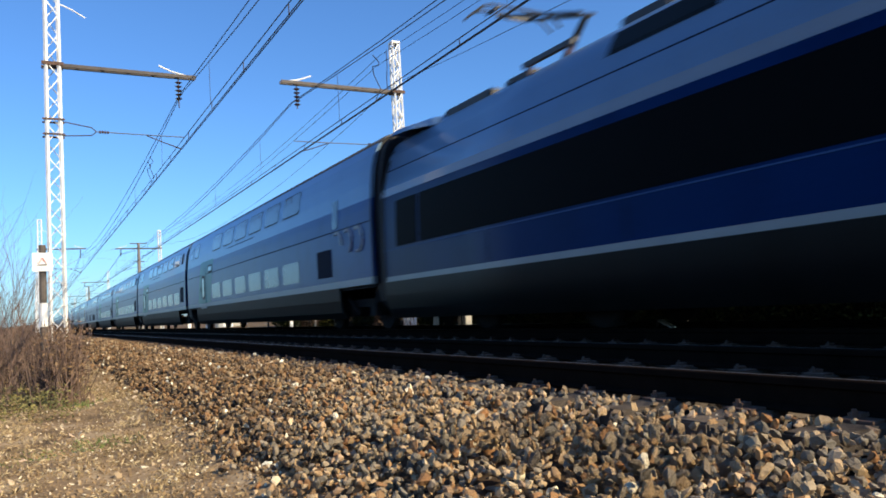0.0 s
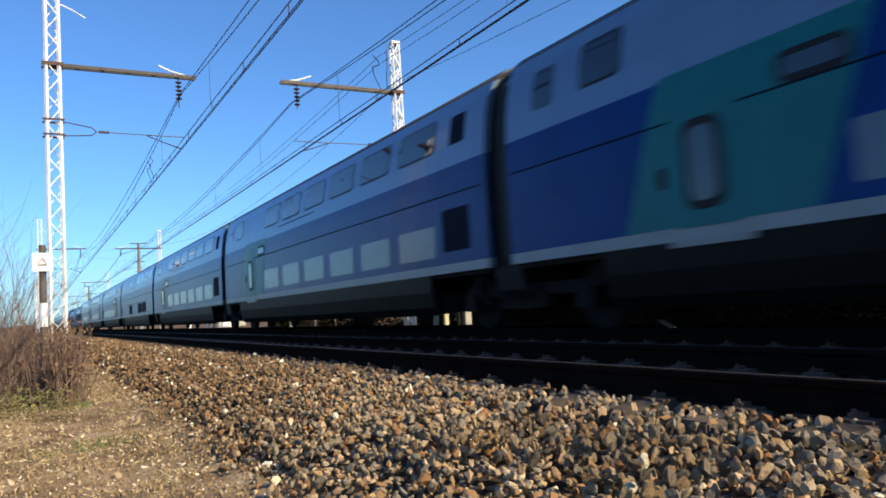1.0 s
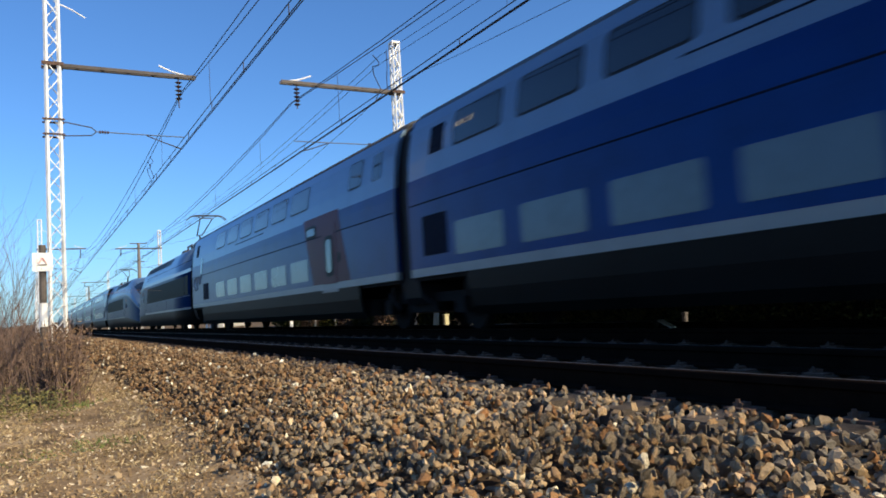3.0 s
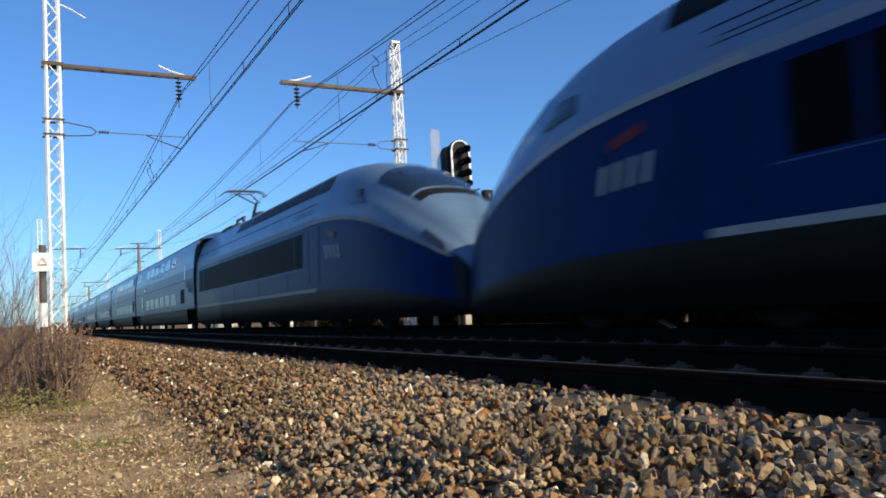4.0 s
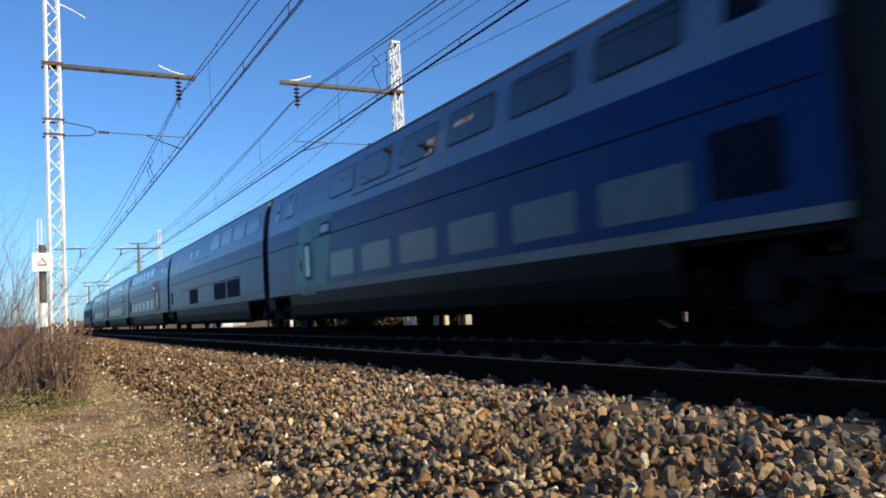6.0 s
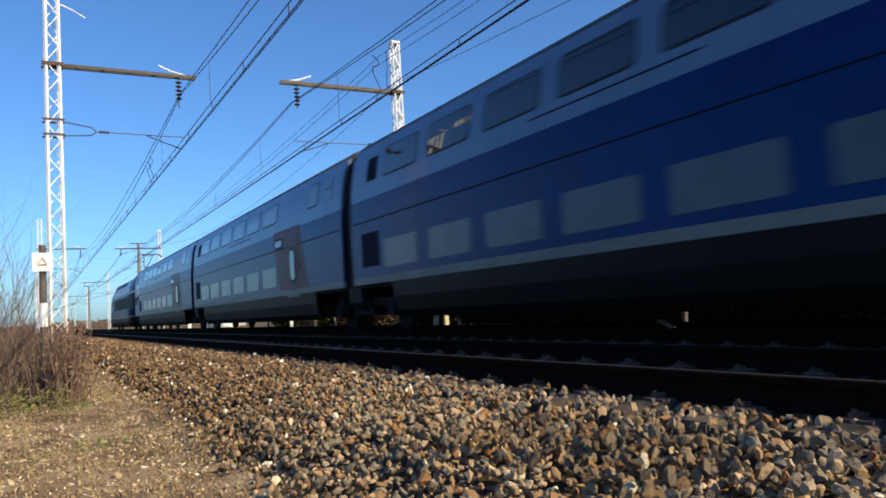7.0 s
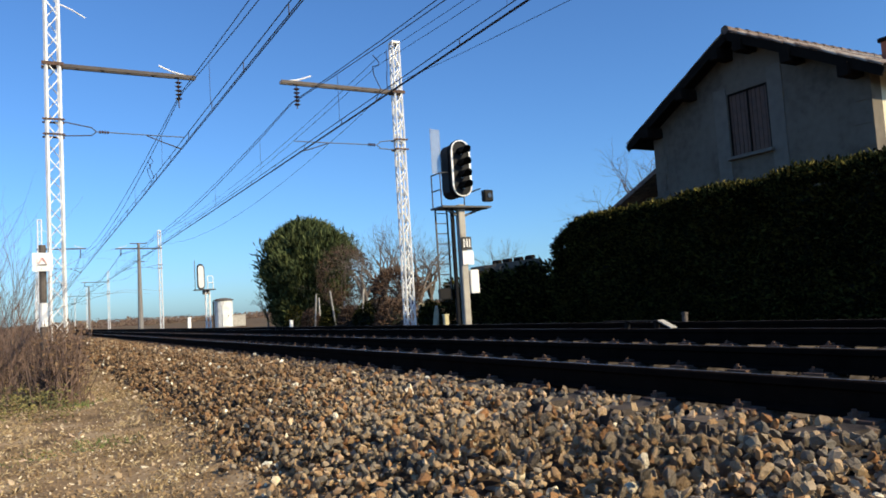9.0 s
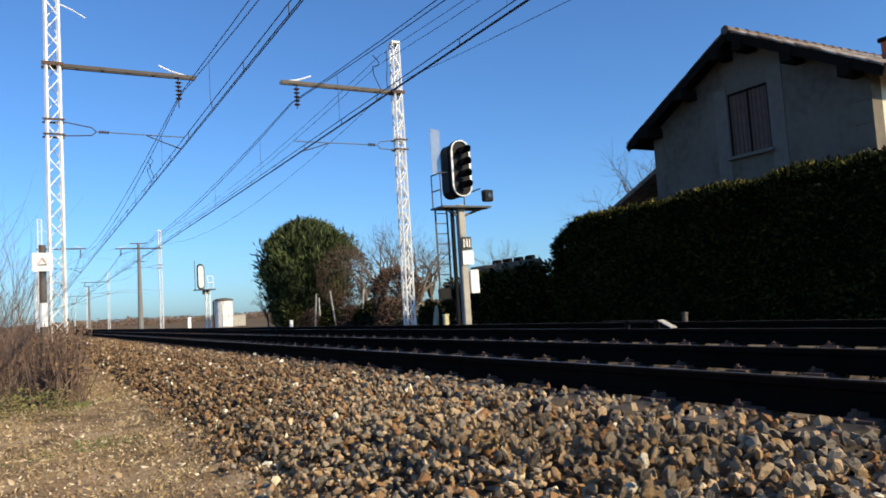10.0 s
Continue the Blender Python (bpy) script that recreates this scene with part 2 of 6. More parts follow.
def bevelled(c, s, r=0.01, m=None):
    bm = bmesh.new()
    box(bm, c, s, m)
    bmesh.ops.bevel(bm, geom=bm.edges[:], offset=r, segments=2, affect="EDGES")
    return bm


def beam(bm, a, b, w, h=None):
    """A square bar from a to b."""
    a, b = Vector(a), Vector(b)
    q = (b - a).to_track_quat("Z", "Y").to_matrix().to_4x4()
    box(bm, (a + b) / 2, (w, h or w, (b - a).length), q)


def tube(bm, pts, radii, n=6):
    """A round bar through the points, capped."""
    pts = [Vector(q) for q in pts]
    if not isinstance(radii, (list, tuple)):
        radii = [radii] * len(pts)
    rings = []
    for i, q in enumerate(pts):
        d = (pts[min(i + 1, len(pts) - 1)] - pts[max(i - 1, 0)]).normalized()
        k = d.to_track_quat("Z", "Y").to_matrix()
        rings.append([bm.verts.new(q + k @ Vector((math.cos(t) * radii[i], math.sin(t) * radii[i], 0)))
                      for t in [2 * math.pi * j / n for j in range(n)]])
    for r0, r1 in zip(rings, rings[1:]):
        for j in range(n):
            bm.faces.new((r0[j], r0[(j + 1) % n], r1[(j + 1) % n], r1[j]))
    bm.faces.new(rings[0][::-1])
    bm.faces.new(rings[-1])


def bar(pts, r, n=6):
    bm = bmesh.new()
    tube(bm, pts, r, n)
    return bm


def extrude_y(profile, y0, y1, closed=True):
    """A profile of (x, z) swept along y, capped."""
    bm = bmesh.new()
    a = [bm.verts.new((x, y0, z)) for x, z in profile]
    b = [bm.verts.new((x, y1, z)) for x, z in profile]
    k = len(profile)
    for i in range(k if closed else k - 1):
        j = (i + 1) % k
        bm.faces.new((a[i], b[i], b[j], a[j]))
    if closed:
        bm.faces.new(a)
        bm.faces.new(b[::-1])
    bmesh.ops.recalc_face_normals(bm, faces=bm.faces[:])
    return bm


def soup(name, verts, faces, material, parent=None, smooth=False):
    me = bpy.data.meshes.new(name)
    me.from_pydata(verts, [], faces)
    me.update()
    return part(name, me, material, parent, smooth=smooth)


def outline(w, h, r, n=4):
    """Rounded rectangle, counter-clockwise."""
    pts = []
    for cx, cy, a0 in ((w / 2 - r, h / 2 - r, 0), (-w / 2 + r, h / 2 - r, 90), (-w / 2 + r, -h / 2 + r, 180), (w / 2 - r, -h / 2 + r, 270)):
        for i in range(n + 1):
            t = radians(a0 + 90 * i / n)
            pts.append((cx + r * math.cos(t), cy + r * math.sin(t)))
    return pts


def plate(w, h, d, r=0.05, m=None, n=4):
    """A rounded plate in its own x-z plane, thickness d along y."""
    bm = bmesh.new()
    o = outline(w, h, r, n)
    f = [bm.verts.new((x, -d / 2, z)) for x, z in o]
    g = [bm.verts.new((x, d / 2, z)) for x, z in o]
    bm.faces.new(f)
    bm.faces.new(g[::-1])
    for i in range(len(o)):
        j = (i + 1) % len(o)
        bm.faces.new((f[i], g[i], g[j], f[j]))
    bmesh.ops.recalc_face_normals(bm, faces=bm.faces[:])
    if m:
        bmesh.ops.transform(bm, matrix=m, verts=bm.verts[:])
    return bm


# ---------------------------------------------------------------- plan
X_NEAR, X_FAR = 4.11, 7.66               # centres of the two tracks; rail tops lie at z = 0
SLEEPER_TOP = -0.172
PROFILE = [(-400, -0.72), (-6, -0.70), (0.6, -0.66), (1.15, -0.60), (1.55, -0.42), (1.95, -0.25), (2.4, -0.205), (3.15, -0.19), (3.3, -0.21), (9.6, -0.21),
           (10.0, -0.24), (10.6, -0.34), (12.5, -0.30), (20, -0.3), (400, -0.3)]


def ground_z(x):
    for (x0, z0), (x1, z1) in zip(PROFILE, PROFILE[1:]):
        if x0 <= x <= x1:
            return z0 + (z1 - z0) * (x - x0) / (x1 - x0)
    return PROFILE[0][1] if x < 0 else PROFILE[-1][1]


def earth_z(x, y):
    """The height of the earth sheet, with its small swells."""
    z = ground_z(x) - 0.03
    if -6 < x < 2.2 and -2 < y < 30:
        z += 0.05 * noise.noise((x * 0.9, y * 0.9, 3)) + 0.02 * noise.noise((x * 2.2, y * 2.2, 7))
    if 1.35 < x < 3.15 and 0 < y < 45:
        z -= 0.14
    return z


def build_ground():
    """One sheet to the horizon, finer near the track, with the ballast bed's shoulder in it."""
    xs = [-3000, -800, -200, -60, -25, -12] + [-6 + 0.3 * i for i in range(23)] + [0.9 + 0.12 * i for i in range(14)] + \
         [2.6, 3.5, 5, 6, 7.5, 9.6, 9.8, 10.0, 10.3, 10.6, 11.5, 12.5, 15, 20, 30, 60, 200, 800, 3000]
    ys = [-3000, -600, -100, -20, -5] + [-2 + 0.35 * i for i in range(60)] + [20, 25, 30, 40, 60, 90, 140, 250, 600, 1500, 4000]
    verts, faces = [], []
    for y in ys:
        for x in xs:
            verts.append((x, y, earth_z(x, y)))
    w = len(xs)
    for j in range(len(ys) - 1):
        for i in range(w - 1):
            k = j * w + i
            faces.append((k, k + 1, k + 1 + w, k + w))
    ob = soup("ground", verts, faces, [M["earth"], M["bed"], M["field"], M["shoulder"]], smooth=True)
    for f in ob.data.polygons:
        x, y = f.center.x, f.center.y
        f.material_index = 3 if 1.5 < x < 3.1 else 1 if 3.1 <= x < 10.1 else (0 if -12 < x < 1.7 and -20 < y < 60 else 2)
    return tagged(ob, "sandy earth with dry grass beside the railway", "ground", kind="structure")


def stone_variants(k, seed, knots=20):
    """Small angular hulls, each about one unit across."""
    rnd = random.Random(seed)
    out = []
    for _ in range(k):
        bm = bmesh.new()
        ax = (rnd.uniform(0.85, 1.4), rnd.uniform(0.6, 1.0), rnd.uniform(0.38, 0.75))
        for _ in range(knots):
            v = Vector([rnd.gauss(0, 1) for _ in range(3)]).normalized() * rnd.uniform(0.36, 0.56)
            bm.verts.new((v.x * ax[0], v.y * ax[1], v.z * ax[2]))
        r = bmesh.ops.convex_hull(bm, input=bm.verts[:])
        bmesh.ops.delete(bm, geom=[e for e in r["geom_interior"] if isinstance(e, bmesh.types.BMVert)], context="VERTS")
        bm.verts.index_update()
        out.append((np.array([v.co[:] for v in bm.verts]), [[v.index for v in f.verts] for f in bm.faces]))
        bm.free()
    return out


def turn_matrices(rng, k):
    q = rng.normal(size=(k, 4))
    q /= np.linalg.norm(q, axis=1, keepdims=True)
    w, x, y, z = q.T
    return np.stack([np.stack([1 - 2 * (y * y + z * z), 2 * (x * y - w * z), 2 * (x * z + w * y)], 1),
                     np.stack([2 * (x * y + w * z), 1 - 2 * (x * x + z * z), 2 * (y * z - w * x)], 1),
                     np.stack([2 * (x * z - w * y), 2 * (y * z + w * x), 1 - 2 * (x * x + y * y)], 1)], 1)


def stone_heap(name, places, sizes, seed, material, parent=None, knots=12):
    """Many stones in one mesh."""
    rng = np.random.default_rng(seed)
    kinds = stone_variants(18, seed, knots)
    turns = turn_matrices(rng, len(places))
    pick = rng.integers(0, len(kinds), len(places))
    verts, faces, base = [], [], 0
    for i, (c, s) in enumerate(zip(places, sizes)):
        v, f = kinds[pick[i]]
        verts.append((v * s) @ turns[i].T + c)
        faces.extend([[base + a for a in q] for q in f])
        base += len(v)
    return soup(name, np.concatenate(verts).tolist(), faces, material, parent)


def scatter(rng, x0, x1, y0, y1, step, jitter=0.45):
    nx, ny = max(1, int((x1 - x0) / step)), max(1, int((y1 - y0) / step))
    gx, gy = np.meshgrid(np.arange(nx) + 0.5, np.arange(ny) + 0.5)
    p = np.stack([gx.ravel(), gy.ravel()], 1) + rng.uniform(-jitter, jitter, (nx * ny, 2))
    return np.stack([x0 + p[:, 0] * (x1 - x0) / nx, y0 + p[:, 1] * (y1 - y0) / ny], 1)


def build_ballast(ground):
    rng = np.random.default_rng(5)
    zones = [(1.15, 3.22, 0.9, 8.5, 0.052, (0.036, 0.076)), (1.15, 3.22, 8.5, 17, 0.058, (0.042, 0.082)),
             (1.1, 3.2, 17, 45, 0.10, (0.06, 0.11)), (3.22, 9.9, 0.5, 16, 0.085, (0.05, 0.09)),
             (3.2, 10.0, 16, 45, 0.16, (0.06, 0.11))]
    zones += [(1.15, 3.22, -6, 0.9, 0.062, (0.05, 0.09)), (3.22, 10.0, -6, 0.5, 0.12, (0.06, 0.10))]
    zones.append((1.25, 3.22, 0.9, 9, 0.055, (0.045, 0.08)))          # the layer below
    places, sizes = [], []
    for layer, (x0, x1, y0, y1, step, (s0, s1)) in enumerate(zones):
        q = scatter(rng, x0, x1, y0, y1, step)
        edge = np.interp(q[:, 1], [2, 3.5, 5, 8.5, 15, 30], [1.12, 1.22, 1.36, 1.5, 1.58, 1.6]) + 0.22 * np.array([noise.noise((0, y * 0.8, 1.5)) for y in q[:, 1]])
        keep = (q[:, 0] > edge) | (rng.random(len(q)) < 0.05 + 0.5 * np.clip(1 - (edge - q[:, 0]) / 0.6, 0, 1) ** 2)
        q = q[keep]
        s = rng.uniform(s0, s1, len(q)) * np.where(rng.random(len(q)) < 0.10, 1.15, 1)
        z = np.array([ground_z(x) for x in q[:, 0]])
        lump = np.array([noise.noise((x * 2.2, y * 2.2, 0)) for x, y in q])
        lump2 = np.array([noise.noise((x * 6, y * 6, 4)) for x, y in q])
        pit = np.array([max(0.0, noise.noise((x * 4.2, y * 4.2, 8)) - 0.12) for x, y in q])
        loose = np.clip((5.5 - q[:, 1]) / 2.0, 0, 1) * (q[:, 1] > 0.9) * (q[:, 0] < 2.9) * (layer < len(zones) - 1)   # freshly tipped, open heap
        keep = rng.random(len(q)) > 0.24 * loose
        q, s, z, lump, lump2, pit, loose = q[keep], s[keep], z[keep], lump[keep], lump2[keep], pit[keep], loose[keep]
        z = z - 0.030 * loose * rng.random(len(q)) + 0.018 * loose
        z = z + (0.075 * lump + 0.045 * lump2 - 0.26 * pit) * (q[:, 0] < 2.68) + rng.uniform(-0.07, 0.034, len(q))
        if layer == len(zones) - 1:
            z = z - 0.085
        for track in (X_NEAR, X_FAR):           # the stones lie lower than the rails' feet and fastenings
            z = np.where(np.abs(np.abs(q[:, 0] - track) - 0.75) < 0.15, z - 0.035, z)
            z = np.where((np.abs(q[:, 0] - track) < 1.3) & (q[:, 0] > 3.22), np.minimum(z, SLEEPER_TOP - 0.03 - s * 0.45), z)
        places.append(np.column_stack([q, z]))
        sizes.append(s)
    places, sizes = np.concatenate(places), np.concatenate(sizes)
    single = np.where((places[:, 0] > 1.5) & (places[:, 0] < 2.6) & (places[:, 1] > 2.0) & (places[:, 1] < 3.6))[0]
    single = single[np.argsort(-places[single, 2])][:300]
    rest = np.ones(len(places), bool)
    rest[single] = False
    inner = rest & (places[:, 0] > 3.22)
    # stones from the near rail onwards take a near-black colour
    tagged(stone_heap("track_ballast", places[inner], sizes[inner], 12, M["dark_ballast"]),
           "dark ballast between the rails", "ballast", kind="stuff")
    rest &= ~inner
    # newer grey stone was tipped near the crossing; further along the shoulder is old and rust-stained
    age = places[:, 1] - 1.6 * (places[:, 0] - 1.3) + 2.4 * np.array([noise.noise((x * 0.9, y * 0.6, 6)) for x, y, _ in places]) + rng.normal(scale=1.0, size=len(places))
    for new_stone, mt, words in ((True, "ballast", "grey and brown crushed stone ballast on the track shoulder"), (False, "old_ballast", "rust-stained old brown ballast along the track shoulder")):
        pick = rest & ((age < 5.2) == new_stone)
        tagged(stone_heap("ballast", places[pick], sizes[pick], 11, M[mt], knots=16), words, "ballast", kind="stuff")
    meshes = []
    for v, f in stone_variants(16, 23):
        me = bpy.data.meshes.new("stone")
        me.from_pydata(v.tolist(), [], f)
        me.materials.append(M["ballast"])
        meshes.append(me)
    for i, k in enumerate(single):
        ob = new("stone", meshes[i % len(meshes)])
        ob.parent = ground
        ob.matrix_basis = Matrix.LocRotScale(places[k], Euler(rng.uniform(0, 6.28, 3)), [sizes[k]] * 3)
    q = scatter(rng, -2.6, 1.7, 1.5, 26, 0.075)
    q = q[rng.random(len(q)) < 0.30 + 0.25 * np.clip(q[:, 0], 0, 1.6)]
    z = np.array([earth_z(x, y) for x, y in q])
    s = rng.uniform(0.012, 0.045, len(q)) * np.where(rng.random(len(q)) < 0.05, 2.0, 1)
    g = np.concatenate([scatter(rng, -1.6, 1.75, 1.8, 8.5, 0.045), scatter(rng, -0.3, 1.7, 8.5, 18, 0.075)])
    g = g[rng.random(len(g)) < 0.9]
    q, z, s = np.concatenate([q, g]), np.concatenate([z, [earth_z(x, y) + 0.002 for x, y in g]]), np.concatenate([s, rng.uniform(0.010, 0.042, len(g))])
    pale = np.column_stack([rng.uniform(-0.6, 1.55, 230), rng.uniform(4.2, 16, 230)])
    pz = np.array([earth_z(x, y) + 0.012 for x, y in pale])
    tagged(stone_heap("pale_stones", np.column_stack([pale, pz]), rng.uniform(0.03, 0.085, len(pale)), 37, M["pale_stone"]),
           "larger pale stones lying on the sandy path", "stones", kind="stuff")
    tagged(stone_heap("loose_stones", np.column_stack([q, z]), s, 31, M["gravel"]),
           "scattered pale stones lying on the earth", "stones", kind="stuff")


RAIL = [(-0.070, -0.172), (0.070, -0.172), (0.070, -0.160), (0.012, -0.140), (0.009, -0.055), (0.034, -0.042), (0.034, -0.014),
        (0.032, -0.006), (0.011, 0.0), (-0.011, 0.0), (-0.032, -0.006), (-0.034, -0.014), (-0.034, -0.042), (-0.009, -0.055), (-0.012, -0.140), (-0.070, -0.160)]


def build_track(x, label):
    t = thing("railway_track", pose(x, 0, 0), label, "railway track", "the two tracks")
    t["kind"] = "structure"
    for s in (-0.75, 0.75):
        bm = extrude_y([(a + s, b) for a, b in RAIL], -60, 420)
        for f in bm.faces:
            c = f.calc_center_median()
            if c.z > -0.001 and f.normal.z > 0.3:
                f.material_index = 1
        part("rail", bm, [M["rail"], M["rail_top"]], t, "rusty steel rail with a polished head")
    sl = bevelled((0, 0, 0), (2.56, 0.24, 0.14), 0.012)
    me = bpy.data.meshes.new("sleeper")
    sl.to_mesh(me)
    sl.free()
    me.materials.append(M["wood"])
    fx = bmesh.new()
    box(fx, (0, 0, 0.006), (0.36, 0.17, 0.018))
    for a in (-0.125, 0.125):
        tube(fx, [(a, 0.03, 0), (a, 0.03, 0.04)], [0.02, 0.017], 6)
        box(fx, (a * 0.78, 0.03, 0.026), (0.07, 0.06, 0.02))
        tube(fx, [(a, 0.03, 0.035), (a, 0.03, 0.055)], [0.013, 0.012], 6)
    fm = bpy.data.meshes.new("fastening")
    fx.to_mesh(fm)
    fx.free()
    fm.materials.append(M["rust"])
    rnd = random.Random(int(x * 10))
    for i in range(100):
        y = -5.94 + 0.615 * i
        s = new("sleeper", me)
        s.parent = t
        s.matrix_basis = pose(rnd.uniform(-0.02, 0.02), y, SLEEPER_TOP - 0.072 + rnd.uniform(-0.004, 0.002), 0, 0, rnd.uniform(-0.6, 0.6))
        for side in (-0.75, 0.75):
            f = new("fastening", fm)
            f.parent = s
            f.matrix_basis = pose(side, 0, 0.07)
    far = bmesh.new()
    for i in range(250):
        box(far, (0, 55.56 + 0.615 * i, SLEEPER_TOP - 0.07), (2.56, 0.24, 0.14))
    tagged(part("far_sleepers", far, M["wood"], t), kind="stuff")
    return t


# ---------------------------------------------------------------- overhead line
MAST_Y = [-36, 23.5, 80, 140, 200, 260, 320]
MESS_Z = 7.5


def build_mast(side, y, top, base, label):
    """Lattice mast with its arm, insulator and steady arm; side -1: left of the near track, 1: right of the far one."""
    x = 0.60 if side < 0 else 11.31
    t = thing("catenary_mast", pose(x, y, base), label, "catenary mast", "masts of the overhead line")
    hgt = top - base
    w0, w1 = (0.38, 0.33) if side < 0 else (0.28, 0.25)

    def half(z):
        return (w0 + (w1 - w0) * z / hgt) / 2
    for sx in (-1, 1):
        for sy in (-1, 1):
            bm = bmesh.new()
            a, b = half(0), half(hgt)
            beam(bm, (sx * a, sy * a, 0), (sx * b, sy * b, hgt), 0.075 if side < 0 else 0.055)
            part("chord", bm, M["galv"], t)
    n = int(hgt / 0.46)
    for face in range(4):
        bm = bmesh.new()
        for i in range(n):
            z0, z1 = hgt * i / n, hgt * (i + 1) / n
            s = 1 if (i + (face % 2 if side < 0 else 0)) % 2 else -1
            a, b = half(z0), half(z1)
            if face < 2:
                k = 1 if face else -1
                beam(bm, (-s * a, k * a, z0), (s * b, k * b, z1), 0.06, 0.02)
            else:
                k = 1 if face == 2 else -1
                beam(bm, (k * a, -s * a, z0), (k * b, s * b, z1), 0.02, 0.06)
        part("lattice", bm, M["galv"], t)
    part("footing", bevelled((0, 0, -0.08), (0.5, 0.5, 0.3), 0.03), M["grey_wood"], t)
    cap = bmesh.new()
    box(cap, (0, 0, hgt), (w1 + 0.06, w1 + 0.06, 0.05))
    part("cap", cap, M["galv"], t)
    d = -side                                   # towards the track
    reach = (X_NEAR - x) if side < 0 else (x - X_FAR)
    az = 8.15 - base if side < 0 else 8.0 - base
    arm = bmesh.new()
    for k in (-0.09, 0.09):
        box(arm, (d * (reach + 0.3) / 2, k, az), (reach + 0.75, 0.05, 0.10))
    for i in range(6):
        box(arm, (d * (reach * i / 5), 0, az + 0.045), (0.06, 0.2, 0.02))
    part("arm", arm, M["arm"], t, "weathered brown steel arm")
    for cz, ch in ((az, 0.1), (6.50 - base if side < 0 else 6.30 - base, 0.05), (6.06 - base if side < 0 else 5.96 - base, 0.05)):
        hw = half(cz) + 0.045
        ring = bmesh.new()
        for k in (-1, 1):
            box(ring, (0, k * hw, cz), (2 * hw + 0.14, 0.03, ch))
            box(ring, (k * hw, 0, cz), (0.03, 2 * hw - 0.03, ch))
        part("clamp", ring, M["rust"], t)
    ins = bmesh.new()
    for i in range(5):
        z = az - 0.16 - 0.13 * i
        tube(ins, [(d * reach, 0, z), (d * reach, 0, z - 0.025), (d * reach, 0, z - 0.07)], [0.05, 0.11, 0.045], 10)
    part("insulator", ins, M["insul"], t)
    part("hanger", bar([(d * reach, 0, az), (d * reach, 0, MESS_Z - base - 0.35)], 0.018), M["arm"], t)
    hook = bmesh.new()
    tube(hook, [(d * (reach + 0.25), 0, az + 0.06), (d * (reach - 0.15), 0.1, az + 0.17), (d * (reach - 0.55), 0.1, az + 0.33)], 0.025)
    part("horn", hook, M["galv"], t)
    st = bmesh.new()
    r0 = 0.16
    jx = d * (1.0 if side < 0 else 0.75)
    hi, lo = (6.50, 6.06) if side < 0 else (6.30, 5.96)
    jz = (hi + lo) / 2 - base - 0.04
    tube(st, [(d * r0, 0, hi - base), (jx, 0, jz + 0.12), (jx + d * 0.12, 0, jz)], 0.017)
    tube(st, [(d * r0, 0, lo - base), (jx, 0, jz - 0.12), (jx + d * 0.12, 0, jz)], 0.018)
    part("bracket", st, M["arm"] if side < 0 else M["mesh"], t)
    part("steady_rod", bar([(jx + d * 0.12, 0, jz), (d * (reach - 0.6), 0, jz - 0.02), (d * (reach + 0.15), 0, jz - 0.02)], 0.016), M["mesh"], t)
    if side < 0:
        part("stay_rod", bar([(0.15, 0, hgt - 0.95), (0.55, 0, hgt - 1.1), (0.9, 0, hgt - 1.3)], 0.02), M["galv"], t)
    si = bmesh.new()
    for i in range(4):
        a = jx + d * (0.2 + 0.07 * i)
        tube(si, [(a, 0, jz), (a + d * 0.02, 0, jz), (a + d * 0.05, 0, jz)], [0.03, 0.06, 0.03], 8)
    part("rod_insulator", si, M["insul"], t)
    part("steady_arm", bar([(d * (reach - 1.0), 0, jz - 0.03), (d * (reach - 0.5), 0, jz - 0.22), (d * (reach + 0.02), 0, (5.82 if side < 0 else 5.69) - base + 0.02)], 0.018), M["arm"], t)
    return t


def wire(name, pts, r, label, group="overhead wires"):
    bm = bmesh.new()
    tube(bm, pts, r, 5)
    return tagged(part(name, bm, M["copper"]), label, "wire", group)


